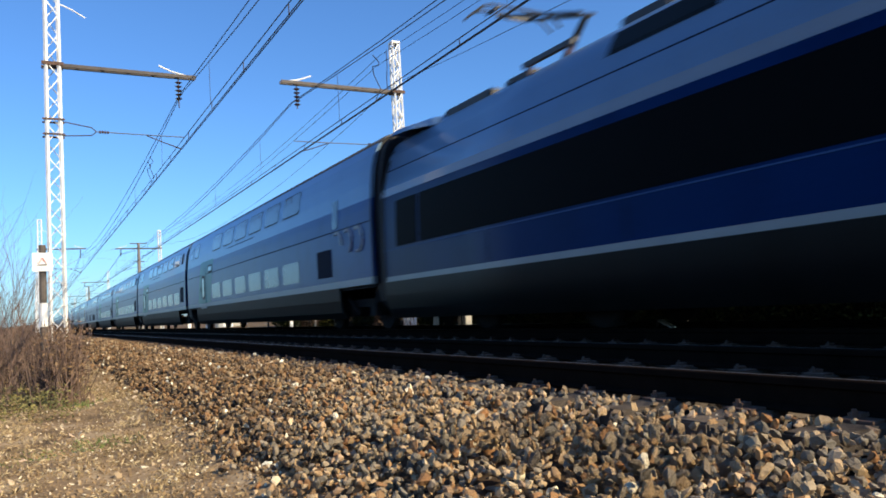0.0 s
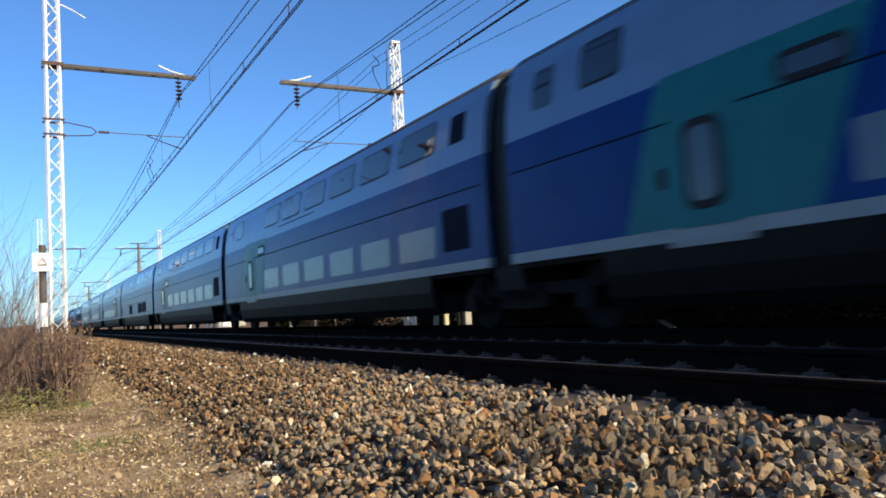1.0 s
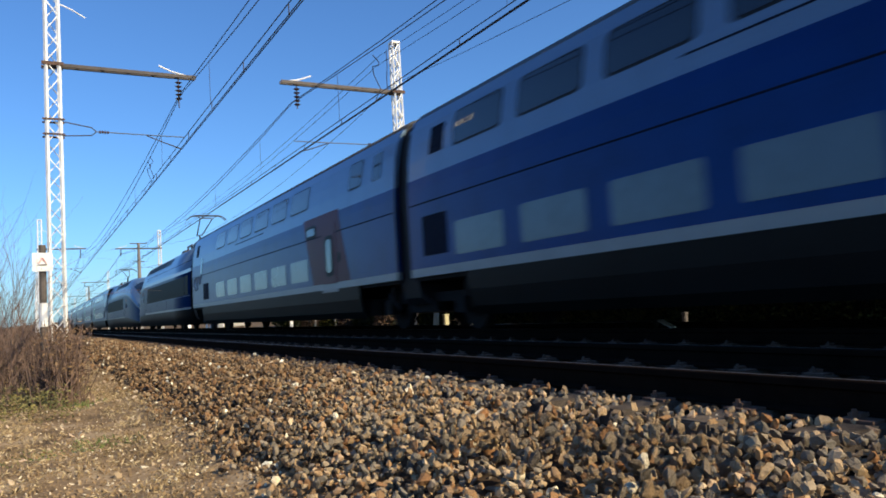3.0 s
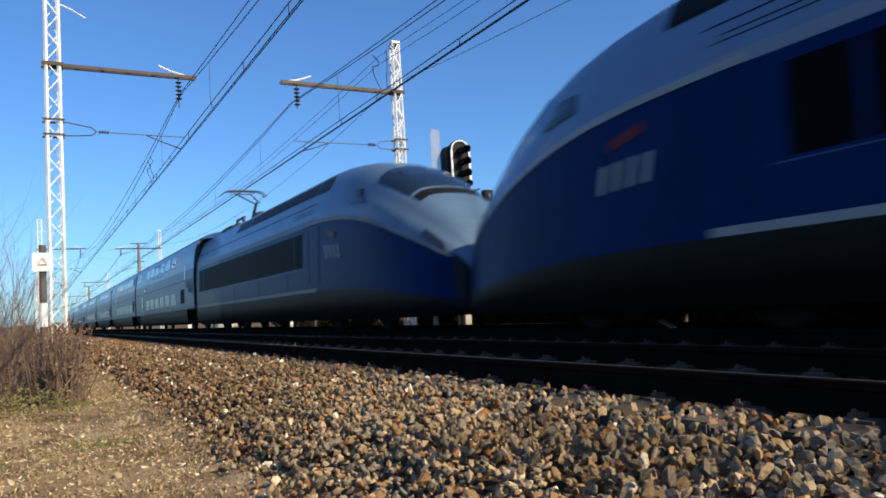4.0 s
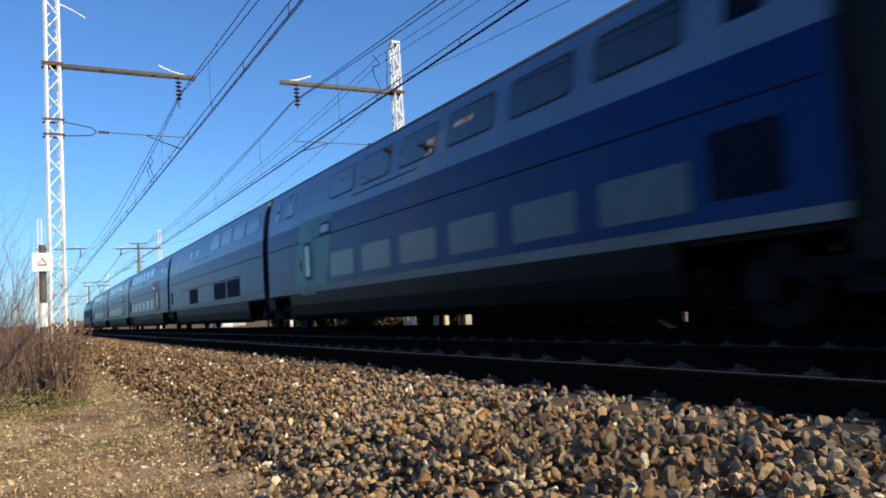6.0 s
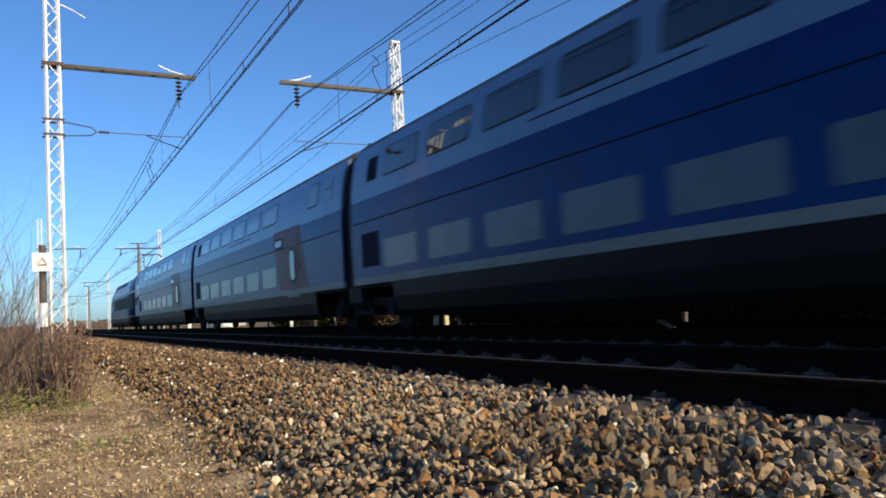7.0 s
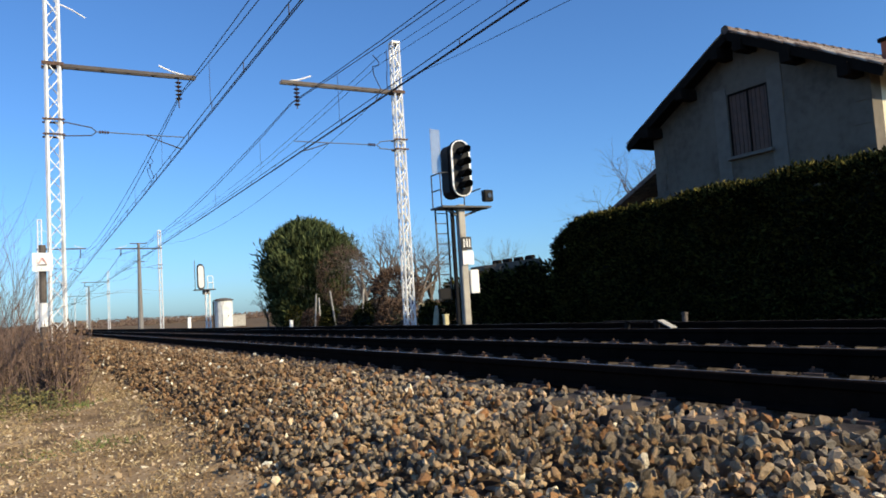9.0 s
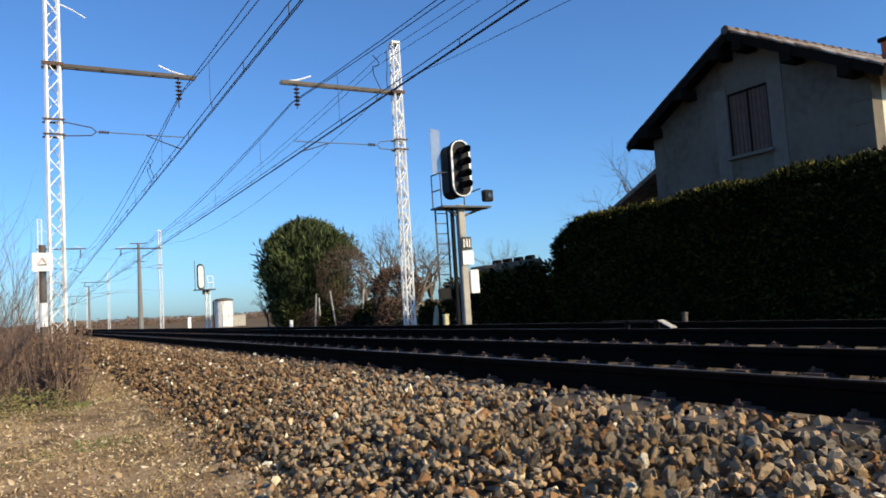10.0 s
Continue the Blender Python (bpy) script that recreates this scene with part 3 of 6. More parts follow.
def build_catenary():
    for x, wz, lift, sags in ((X_NEAR, 5.82, 0.22, (0.76, 1.16)), (X_FAR, 5.69, 0.14, (0.95, 1.12))):
        drops = []
        for k, sag in zip((-0.02, 0.02), sags):
            pts = []
            for y0, y1 in zip(MAST_Y, MAST_Y[1:]):
                for i in range(16):
                    u = i / 16
                    pts.append((x + k, y0 + (y1 - y0) * u, MESS_Z - 4 * sag * u * (1 - u)))
            pts.append((x + k, MAST_Y[-1], MESS_Z))
            wire("messenger_wire", pts, 0.012, "dark stranded messenger wire above the track")
        for y0, y1 in zip(MAST_Y, MAST_Y[1:]):
            for i in range(7):
                u = (i + 0.5) / 7
                drops.append((y0 + (y1 - y0) * u, MESS_Z - 4 * sags[1] * u * (1 - u)))
        jumps = [(16.75, 6.9)] if x == X_FAR else [(30.6, 7.0), (31.3, 6.95)]
        for jy, jz in jumps:
            loop = [(x, jy, jz), (x + 0.10, jy - 0.12, jz - 0.2), (x + 0.03, jy - 0.25, jz - 0.33), (x - 0.03, jy, jz - 0.30), (x + 0.03, jy + 0.06, jz - 0.5),
                    (x + 0.12, jy - 0.1, wz + 0.32), (x + 0.06, jy + 0.05, wz + 0.12), (x, jy, wz)]
            wire("jumper_wire", loop, 0.013, "curved jumper wire between the overhead wires", "jumpers")
        for k in (-0.02, 0.02):
            wire("contact_wire", [(x + k, y, wz) for y in (MAST_Y[0], 40, 160, MAST_Y[-1])], 0.012, "copper contact wire hung above the track")
        aux = [(x, y, wz + lift + 0.015 * math.cos(y)) for y in range(-36, 320, 8)]
        wire("auxiliary_wire", aux, 0.012, "auxiliary carrier wire between messenger and contact wires")
        for i in range(20):
            y = 2.6 + 3.3 * i
            wire("clip_dropper", [(x, y, wz + lift), (x, y, wz)], 0.011, "short dropper clipped to the contact wire", "droppers")
        for y, z in drops:
            wire("dropper", [(x, y, z), (x, y, wz + lift)], 0.006, "thin vertical dropper wire", "droppers")
    lead = [(10.92, 22.75, 9.45), (10.95, 22.8, 8.9), (10.93, 22.85, 8.5), (10.96, 22.9, 8.05)]
    wire("feeder_lead", lead, 0.014, "short dark cable from the feeder to the mast arm", "jumpers")
    for x, z, sag in ((11.0, 9.5, 0.9), (10.85, 9.1, 0.9), (11.5, 8.5, 1.55)):
        pts = []
        for y0, y1 in zip(MAST_Y, MAST_Y[1:]):
            pts += [(x, y0 + (y1 - y0) * i / 12, z - 4 * sag * (i / 12) * (1 - i / 12)) for i in range(12)]
        pts.append((x, MAST_Y[-1], z))
        wire("feeder_wire", pts, 0.009, "dark feeder cable along the mast tops")


def build_power_pole(x, y, h):
    t = thing("power_pole", pose(x, y, -0.4), "grey concrete pole with short cross arms beyond the track", "utility pole", "poles of the power line")
    part("shaft", bar([(0, 0, 0), (0, 0, h)], [0.36, 0.17], 8), M["pole_grey"], t)
    for k, (z, w) in enumerate(((h - 0.1, 2.2), (h - 2.6, 1.4))):
        bm = bmesh.new()
        box(bm, (0, 0, z), (w, 0.12, 0.12))
        part("cross_arm", bm, M["arm"], t)


# ---------------------------------------------------------------- train
HW = 1.45
SIDE = [(1.28, 0.28), (1.38, 0.42), (1.43, 0.70), (1.45, 1.00), (1.45, 1.15), (1.45, 1.75), (1.45, 2.33), (1.44, 2.60), (1.42, 2.81), (1.395, 3.15),
        (1.345, 3.48), (1.27, 3.78), (1.16, 4.00), (1.0, 4.15), (0.70, 4.26), (0.34, 4.30), (0.0, 4.31)]
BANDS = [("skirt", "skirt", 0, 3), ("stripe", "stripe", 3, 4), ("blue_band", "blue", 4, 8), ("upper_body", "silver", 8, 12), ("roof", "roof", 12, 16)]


def side_x(z):
    for (x0, z0), (x1, z1) in zip(SIDE, SIDE[1:]):
        if z0 <= z <= z1:
            return x0 + (x1 - x0) * (z - z0) / (z1 - z0)
    return SIDE[-1][0]


def shell(i0, i1, y0, y1, inset=0.0, thick=0.05):
    """Both sides of one band of the car body between two stations of its profile."""
    bm = bmesh.new()
    prof = SIDE[i0:i1 + 1]
    if i1 == len(SIDE) - 1:
        out = prof + [(-x, z) for x, z in prof[-2::-1]]
        rims = [out]
    else:
        rims = [prof, [(-x, z) for x, z in prof]]
    for r in rims:
        a = [bm.verts.new((x, y0, z)) for x, z in r]
        b = [bm.verts.new((x, y1, z)) for x, z in r]
        for i in range(len(r) - 1):
            bm.faces.new((a[i], a[i + 1], b[i + 1], b[i]))
    bmesh.ops.recalc_face_normals(bm, faces=bm.faces[:])
    bmesh.ops.solidify(bm, geom=bm.faces[:], thickness=thick)
    return bm


def side_plate(y, z, w, h, r, out=0.006, side=-1, d=0.03):
    """A panel with rounded corners at (y, z) that follows the curve of the body's side."""
    r = min(r, w / 2, h / 2)
    zs = [(-h / 2 + r - r * math.cos(radians(a)), w / 2 - r + r * math.sin(radians(a))) for a in (0, 22, 45, 68, 90)]
    mids = [(-h / 2 + r + (h - 2 * r) * i / 4, w / 2) for i in (1, 2, 3)] if h > 2.2 * r else []
    rows_ = zs + mids + [(-a, b) for a, b in zs[::-1]]
    bm = bmesh.new()
    rows = []
    for dz, half in rows_:
        x = side_x(z + dz) + out
        rows.append([bm.verts.new((side * x, y - half, z + dz)), bm.verts.new((side * x, y + half, z + dz)),
                     bm.verts.new((side * (x - d), y - half, z + dz)), bm.verts.new((side * (x - d), y + half, z + dz))])
    for a, b in zip(rows, rows[1:]):
        for q in ((a[0], a[1], b[1], b[0]), (a[0], b[0], b[2], a[2]), (a[1], a[3], b[3], b[1])):
            bm.faces.new(q)
    bm.faces.new((rows[0][0], rows[0][2], rows[0][3], rows[0][1]))
    bm.faces.new((rows[-1][0], rows[-1][1], rows[-1][3], rows[-1][2]))
    bmesh.ops.recalc_face_normals(bm, faces=bm.faces[:])
    return bm


def side_quad(y0, y1, z0, z1, slant=0.0, out=0.004, side=-1, steps=6):
    """A painted panel on the side between two heights; slant moves its top edge along y."""
    bm = bmesh.new()
    rows = []
    for i in range(steps + 1):
        z = z0 + (z1 - z0) * i / steps
        x = side * (side_x(z) + out)
        s = slant * i / steps
        rows.append([bm.verts.new((x, y0 + s, z)), bm.verts.new((x, y1 + s, z)),
                     bm.verts.new((x - side * 0.02, y0 + s, z)), bm.verts.new((x - side * 0.02, y1 + s, z))])
    for a, b in zip(rows, rows[1:]):
        bm.faces.new((a[0], a[1], b[1], b[0]))
        bm.faces.new((a[0], b[0], b[2], a[2]))
        bm.faces.new((a[1], a[3], b[3], b[1]))
    bm.faces.new((rows[0][0], rows[0][2], rows[0][3], rows[0][1]))
    bm.faces.new((rows[-1][0], rows[-1][1], rows[-1][3], rows[-1][2]))
    bmesh.ops.recalc_face_normals(bm, faces=bm.faces[:])
    return bm


def build_bogie(t, y):
    fr = bmesh.new()
    for s in (-1, 1):
        box(fr, (s * 1.0, y, 0.62), (0.16, 3.3, 0.18))
        box(fr, (s * 1.0, y, 0.46), (0.18, 1.2, 0.22))
        for k in (-1.5, 1.5):
            box(fr, (s * 1.02, y + k, 0.47), (0.24, 0.34, 0.3))
            tube(fr, [(s * 1.12, y + k - 0.35, 0.6), (s * 1.12, y + k - 0.35, 0.9)], 0.09, 8)
            tube(fr, [(s * 1.2, y + k * 0.5, 0.42), (s * 1.2, y + k * 0.5 + 0.5, 0.75)], 0.04, 6)
    box(fr, (0, y, 0.6), (2.0, 0.5, 0.2))
    part("bogie_frame", fr, M["under"], t)
    for k in (-1.5, 1.5):
        ws = bmesh.new()
        for s in (-1, 1):
            tube(ws, [(s * 0.68, y + k, 0.46), (s * 0.71, y + k, 0.46), (s * 0.72, y + k, 0.46), (s * 0.81, y + k, 0.46)], [0.485, 0.485, 0.455, 0.45], 20)
        tube(ws, [(-0.7, y + k, 0.46), (0.7, y + k, 0.46)], 0.09, 10)
        part("wheelset", ws, M["under"], t)


def ends(t, length):
    """Rubber bellows and end walls at both ends of a trailer."""
    for a, b in ((-0.02, 0.36), (length - 0.36, length + 0.02)):
        bm = bmesh.new()
        prof = [(x * 0.93, 0.5 + (z - 0.28) * 0.93) for x, z in SIDE]
        ring = prof + [(-x, z) for x, z in prof[-2::-1]]
        bm2 = extrude_y(ring, a, b)
        bm.free()
        part("bellows", bm2, M["black"], t)


def body_shells(t, length, gap=0.24, top="silver"):
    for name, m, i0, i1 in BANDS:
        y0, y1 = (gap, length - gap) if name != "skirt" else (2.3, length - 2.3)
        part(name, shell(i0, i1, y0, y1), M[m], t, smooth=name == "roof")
    fl = bmesh.new()
    box(fl, (0, length / 2, 0.5), (2.3, length - 4.6, 0.36))
    box(fl, (0, length / 2, 0.98), (2.75, length - 0.7, 0.1))
    part("underframe", fl, M["under"], t)
    for y in (gap + 0.02, length - gap - 0.02):
        bm = bmesh.new()
        ring = [(x - 0.02, z) for x, z in SIDE[3:]] + [(-x + 0.02, z) for x, z in SIDE[-2:2:-1]]
        f = bm.faces.new([bm.verts.new((x, y, z)) for x, z in ring])
        r = bmesh.ops.extrude_face_region(bm, geom=[f])
        bmesh.ops.translate(bm, vec=(0, 0.06 if y < 1 else -0.06, 0), verts=[v for v in r["geom"] if isinstance(v, bmesh.types.BMVert)])
        part("end_wall", bm, M["black"], t)
    for side in (-1, 1):
        for z, y0, y1 in ((2.33, 0.4, length - 0.4), (3.02, length * 0.45, length * 0.62)):
            part("seam", side_quad(y0, y1, z - 0.012, z + 0.012, 0, 0.005, side, 1), M["seam"], t)
        for i, y in enumerate((gap + 0.03, length - gap - 0.03)):
            part("end_trim", side_quad(y - 0.03, y + 0.03, 1.0, 3.9, 0, 0.008, side, 14), M["black"], t)


def windows(t, ys, z, h, m, w=1.46):
    for side in (-1, 1):
        for y in ys:
            low = m == "glass_low"
            pane = part("window", side_plate(y, z, w, h, 0.06 if low else 0.1, 0.008, side), M[m], t, "pale window with sky reflection in its colour" if low else "flush tinted window")
            if not low:
                part("window_frame", side_plate(y, z - 0.008, w + 0.05, h + 0.06, 0.11, 0.004, side), M["black"], pane)


def grille(t, y, z, w, h, side, m="black"):
    bm = side_plate(y, z, w, h, 0.04, 0.006, side)
    g = part("grille", bm, M["seam"], t, "dark louvred grille")
    for i in range(int(h / 0.07)):
        zz = z - h / 2 + 0.05 + i * 0.07
        part("slat", side_quad(y - w / 2 + 0.03, y + w / 2 - 0.03, zz, zz + 0.03, 0, 0.012, side, 1), M["seam"], g)


def trailer(kind, length, door_at, colour):
    """A double-deck trailer, front end at y = 0. kind: saloon, bar or end; door_at: y of its door, colour: of the door bay."""
    words = {"teal": "silver and blue double-deck train car with a teal door bay",
             "red": "silver and blue double-deck train car with a red door bay",
             "": "silver and blue bar car with louvred lower panels"}[colour]
    t = thing("train_car", Matrix(), words, "train car", "cars of the passing train")
    body_shells(t, length)
    ends(t, length)
    rear = door_at > length / 2
    f = 1 if rear else -1
    if colour:
        for side in (-1, 1):
            part("door_bay", side_quad(door_at - 1.25, door_at + 1.25, 1.15, 2.86, -0.65 if rear else 0.65, 0.004, side, 8), M[colour], t,
                 colour + " painted door bay with slanting edges")
            d = part("door", side_plate(door_at + 0.02, 1.86, 0.92, 1.46, 0.08, 0.012, side), M[colour], t, colour + " passenger door")
            part("door_window", side_plate(door_at + 0.02, 1.80, 0.54, 0.98, 0.16, 0.022, side), M["black"], d)
            part("door_pane", side_plate(door_at + 0.02, 1.80, 0.36, 0.80, 0.12, 0.027, side), M["glass"], d)
            part("step", side_quad(door_at - 0.55, door_at + 0.55, 0.93, 1.0, 0, 0.03, side, 1), M["stripe"], t)
            sign = part("sign_panel", side_plate(door_at - f * 1.3, 2.50, 0.78, 0.32, 0.12, 0.010, side), M["black"], t, "dark destination display")
            part("sign_glass", side_plate(door_at - f * 1.3, 2.50, 0.62, 0.18, 0.06, 0.016, side), M["glass"], sign)
            part("door_button", side_plate(door_at + f * 0.62, 1.72, 0.12, 0.24, 0.03, 0.014, side), M["black"], t)
    if kind != "bar":
        if rear:
            first = door_at - 2.35
            ys = [first - 1.92 * i for i in range(6)]
        else:
            first = door_at + 2.35
            ys = [first + 1.92 * i for i in range(6)]
        windows(t, ys, 1.575, 0.56, "glass_low")
        windows(t, ys, 3.46, 0.56, "glass")
        windows(t, [door_at + f * 1.6], 3.46, 0.56, "glass", 0.75)
        cap_y = 1.3 if rear else length - 1.3
        for side in (-1, 1):
            if kind != "end":
                grille(t, cap_y, 1.72, 0.9, 0.72, side)
            if kind != "end" or not rear:
                grille(t, cap_y - 0.1, 3.42, 0.5, 0.5, side)
            part("locker_panel", side_plate(length - 1.2 if rear else 1.2, 3.42, 0.46, 0.58, 0.08, 0.008, side), M["glass"], t)
    else:
        for side in (-1, 1):
            for y, w in ((11.8, 1.95), (6.5, 2.0), (4.3, 1.9)):
                grille(t, y, 1.52, w, 0.62, side)
            for y in (12.45, 10.95):
                part("window", side_plate(y, 3.38, 0.62, 0.30, 0.13, 0.008, side), M["glass"], t, "small oval window")
            for y, w in ((14.95, 0.8), (13.55, 0.5)):
                part("window", side_plate(y, 3.48, w, 0.5, 0.08, 0.006, side), M["silver"], t, "blanked window panel")
            for y in (7.4, 5.45, 3.5, 1.6):
                part("window", side_plate(y, 3.46, 1.55, 0.56, 0.1, 0.008, side), M["glass"], t, "flush tinted window")
            part("seam", side_quad(3.0, length - 4.0, 1.87, 1.90, 0, 0.005, side, 1), M["seam"], t)
            part("service_hatch", side_plate(length - 1.1, 1.62, 0.5, 0.6, 0.03, 0.008, side), M["seam"], t)
    if kind == "end":
        front = length - 1.0 if not rear else 1.0
        k = 1 if rear else -1
        for side in (-1, 1):
            part("service_hatch", side_plate(front + k * 2.2, 1.62, 1.0, 0.66, 0.04, 0.012, side), M["seam"], t)
            part("narrow_window", side_plate(front + k * 1.4, 2.72, 0.32, 0.66, 0.04, 0.012, side), M["glass"], t)
            for i in range(3):                  # plain curls in place of the operator's mark
                bm = bmesh.new()
                c = front + k * (0.0 + 0.62 * i)
                turn = 1 if side * k < 0 else -1
                ring = [(side * (HW + 0.012), c + turn * 0.27 * math.cos(a), 2.02 + 0.27 * math.sin(a)) for a in [radians(60 + 26 * j) for j in range(10 - 2 * i)]]
                tube(bm, ring, 0.034, 5)
                part("emblem_loop", bm, M["mark"], t)
        build_bogie(t, 2.6 if rear else length - 2.6)
        build_bogie(t, length if rear else 0.0)
    else:
        build_bogie(t, length if rear else 0.0)
    return t


PC_LEN = 22.1
NOSE = [(0.0, 0.30, 0.42), (0.12, 0.39, 0.54), (0.35, 0.46, 0.65), (0.7, 0.535, 0.75), (1.2, 0.62, 0.84), (1.8, 0.715, 0.91), (2.4, 0.80, 0.95),
        (3.0, 0.87, 0.975), (3.7, 0.93, 0.99), (4.4, 0.968, 0.995), (5.2, 0.99, 1.0), (6.2, 1.0, 1.0), (8, 1.0, 1.0), (12, 1, 1), (17, 1, 1), (PC_LEN - 0.25, 1.0, 1.0)]
PC_SIDE = [(1.25, 0.26), (1.38, 0.45), (1.43, 0.72), (1.45, 0.99), (1.45, 1.085), (1.45, 1.62), (1.44, 2.05), (1.42, 2.48), (1.40, 2.70), (1.36, 2.95),
           (1.29, 3.22), (1.27, 3.25), (1.17, 3.55), (1.0, 3.83), (0.75, 4.0), (0.4, 4.07), (0.0, 4.09)]
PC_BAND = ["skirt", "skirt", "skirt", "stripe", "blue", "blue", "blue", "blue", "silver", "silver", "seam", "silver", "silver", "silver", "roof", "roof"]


def pc_x(z):
    for (x0, z0), (x1, z1) in zip(PC_SIDE, PC_SIDE[1:]):
        if z0 <= z <= z1:
            return x0 + (x1 - x0) * (z - z0) / (z1 - z0)
    return 0


def pc_strip(y0, y1, z0, z1, out, side, steps=6):
    bm = bmesh.new()
    rows = []
    for i in range(steps + 1):
        z = z0 + (z1 - z0) * i / steps
        x = side * (pc_x(z) + out)
        rows.append([bm.verts.new(v) for v in ((x, y0, z), (x, y1, z), (x - side * 0.03, y0, z), (x - side * 0.03, y1, z))])
    for a, b in zip(rows, rows[1:]):
        for q in ((a[0], a[1], b[1], b[0]), (a[0], b[0], b[2], a[2]), (a[1], a[3], b[3], b[1])):
            bm.faces.new(q)
    bm.faces.new((rows[0][0], rows[0][2], rows[0][3], rows[0][1]))
    bm.faces.new((rows[-1][0], rows[-1][1], rows[-1][3], rows[-1][2]))
    bmesh.ops.recalc_face_normals(bm, faces=bm.faces[:])
    return bm


def nose_point(s, i, side):
    """A point of the power car's skin at s metres from the tip and station i of its profile."""
    ss = [a for a, _, _ in NOSE]
    k, w = float(np.interp(s, ss, [b for _, b, _ in NOSE])), float(np.interp(s, ss, [c for _, _, c in NOSE]))
    x = float(np.interp(i, range(17), [a for a, _ in PC_SIDE])) * w
    z = 0.26 + (float(np.interp(i, range(17), [b for _, b in PC_SIDE])) - 0.26) * k
    x *= 1 - (1 - k) * 0.35 * i / 16
    return Vector((side * x, s + (1 - k) * 0.33 * i / 16, z))


def nose_patch(corners, out=0.012, sides=(-1, 1), n=6):
    """A thin panel lying on the nose between four (s, i) corners, in order round it."""
    bm = bmesh.new()
    (s0, i0), (s1, i1), (s2, i2), (s3, i3) = corners
    for side in sides:
        top, low = [], []
        for a in range(n + 1):
            u = a / n
            ra, rb = [], []
            for b in range(n + 1):
                v = b / n
                s = (s0 * (1 - u) + s1 * u) * (1 - v) + (s3 * (1 - u) + s2 * u) * v
                i = (i0 * (1 - u) + i1 * u) * (1 - v) + (i3 * (1 - u) + i2 * u) * v
                q = nose_point(s, i, side)
                e1, e2 = nose_point(s + 0.05, i, side) - q, nose_point(s, max(0, i - 0.2), side) - q
                nn = e1.cross(e2)
                nn = nn.normalized() if nn.length > 1e-9 else Vector((0, 0, 1))
                if nn.x * side < -1e-6 or (abs(nn.x) < 0.02 and nn.z < 0):
                    nn = -nn
                ra.append(bm.verts.new(q + nn * out))
                rb.append(bm.verts.new(q - nn * 0.02))
            top.append(ra), low.append(rb)
        for a in range(n):
            for b in range(n):
                bm.faces.new((top[a][b], top[a + 1][b], top[a + 1][b + 1], top[a][b + 1]))
        rim = [top[a][0] for a in range(n + 1)] + [top[n][b] for b in range(1, n + 1)] + [top[a][n] for a in range(n - 1, -1, -1)] + [top[0][b] for b in range(n - 1, 0, -1)]
        rlo = [low[a][0] for a in range(n + 1)] + [low[n][b] for b in range(1, n + 1)] + [low[a][n] for a in range(n - 1, -1, -1)] + [low[0][b] for b in range(n - 1, 0, -1)]
        for a in range(len(rim)):
            b = (a + 1) % len(rim)
            bm.faces.new((rim[a], rlo[a], rlo[b], rim[b]))
    bmesh.ops.remove_doubles(bm, verts=bm.verts[:], dist=0.0005)
    bmesh.ops.recalc_face_normals(bm, faces=bm.faces[:])
    return bm


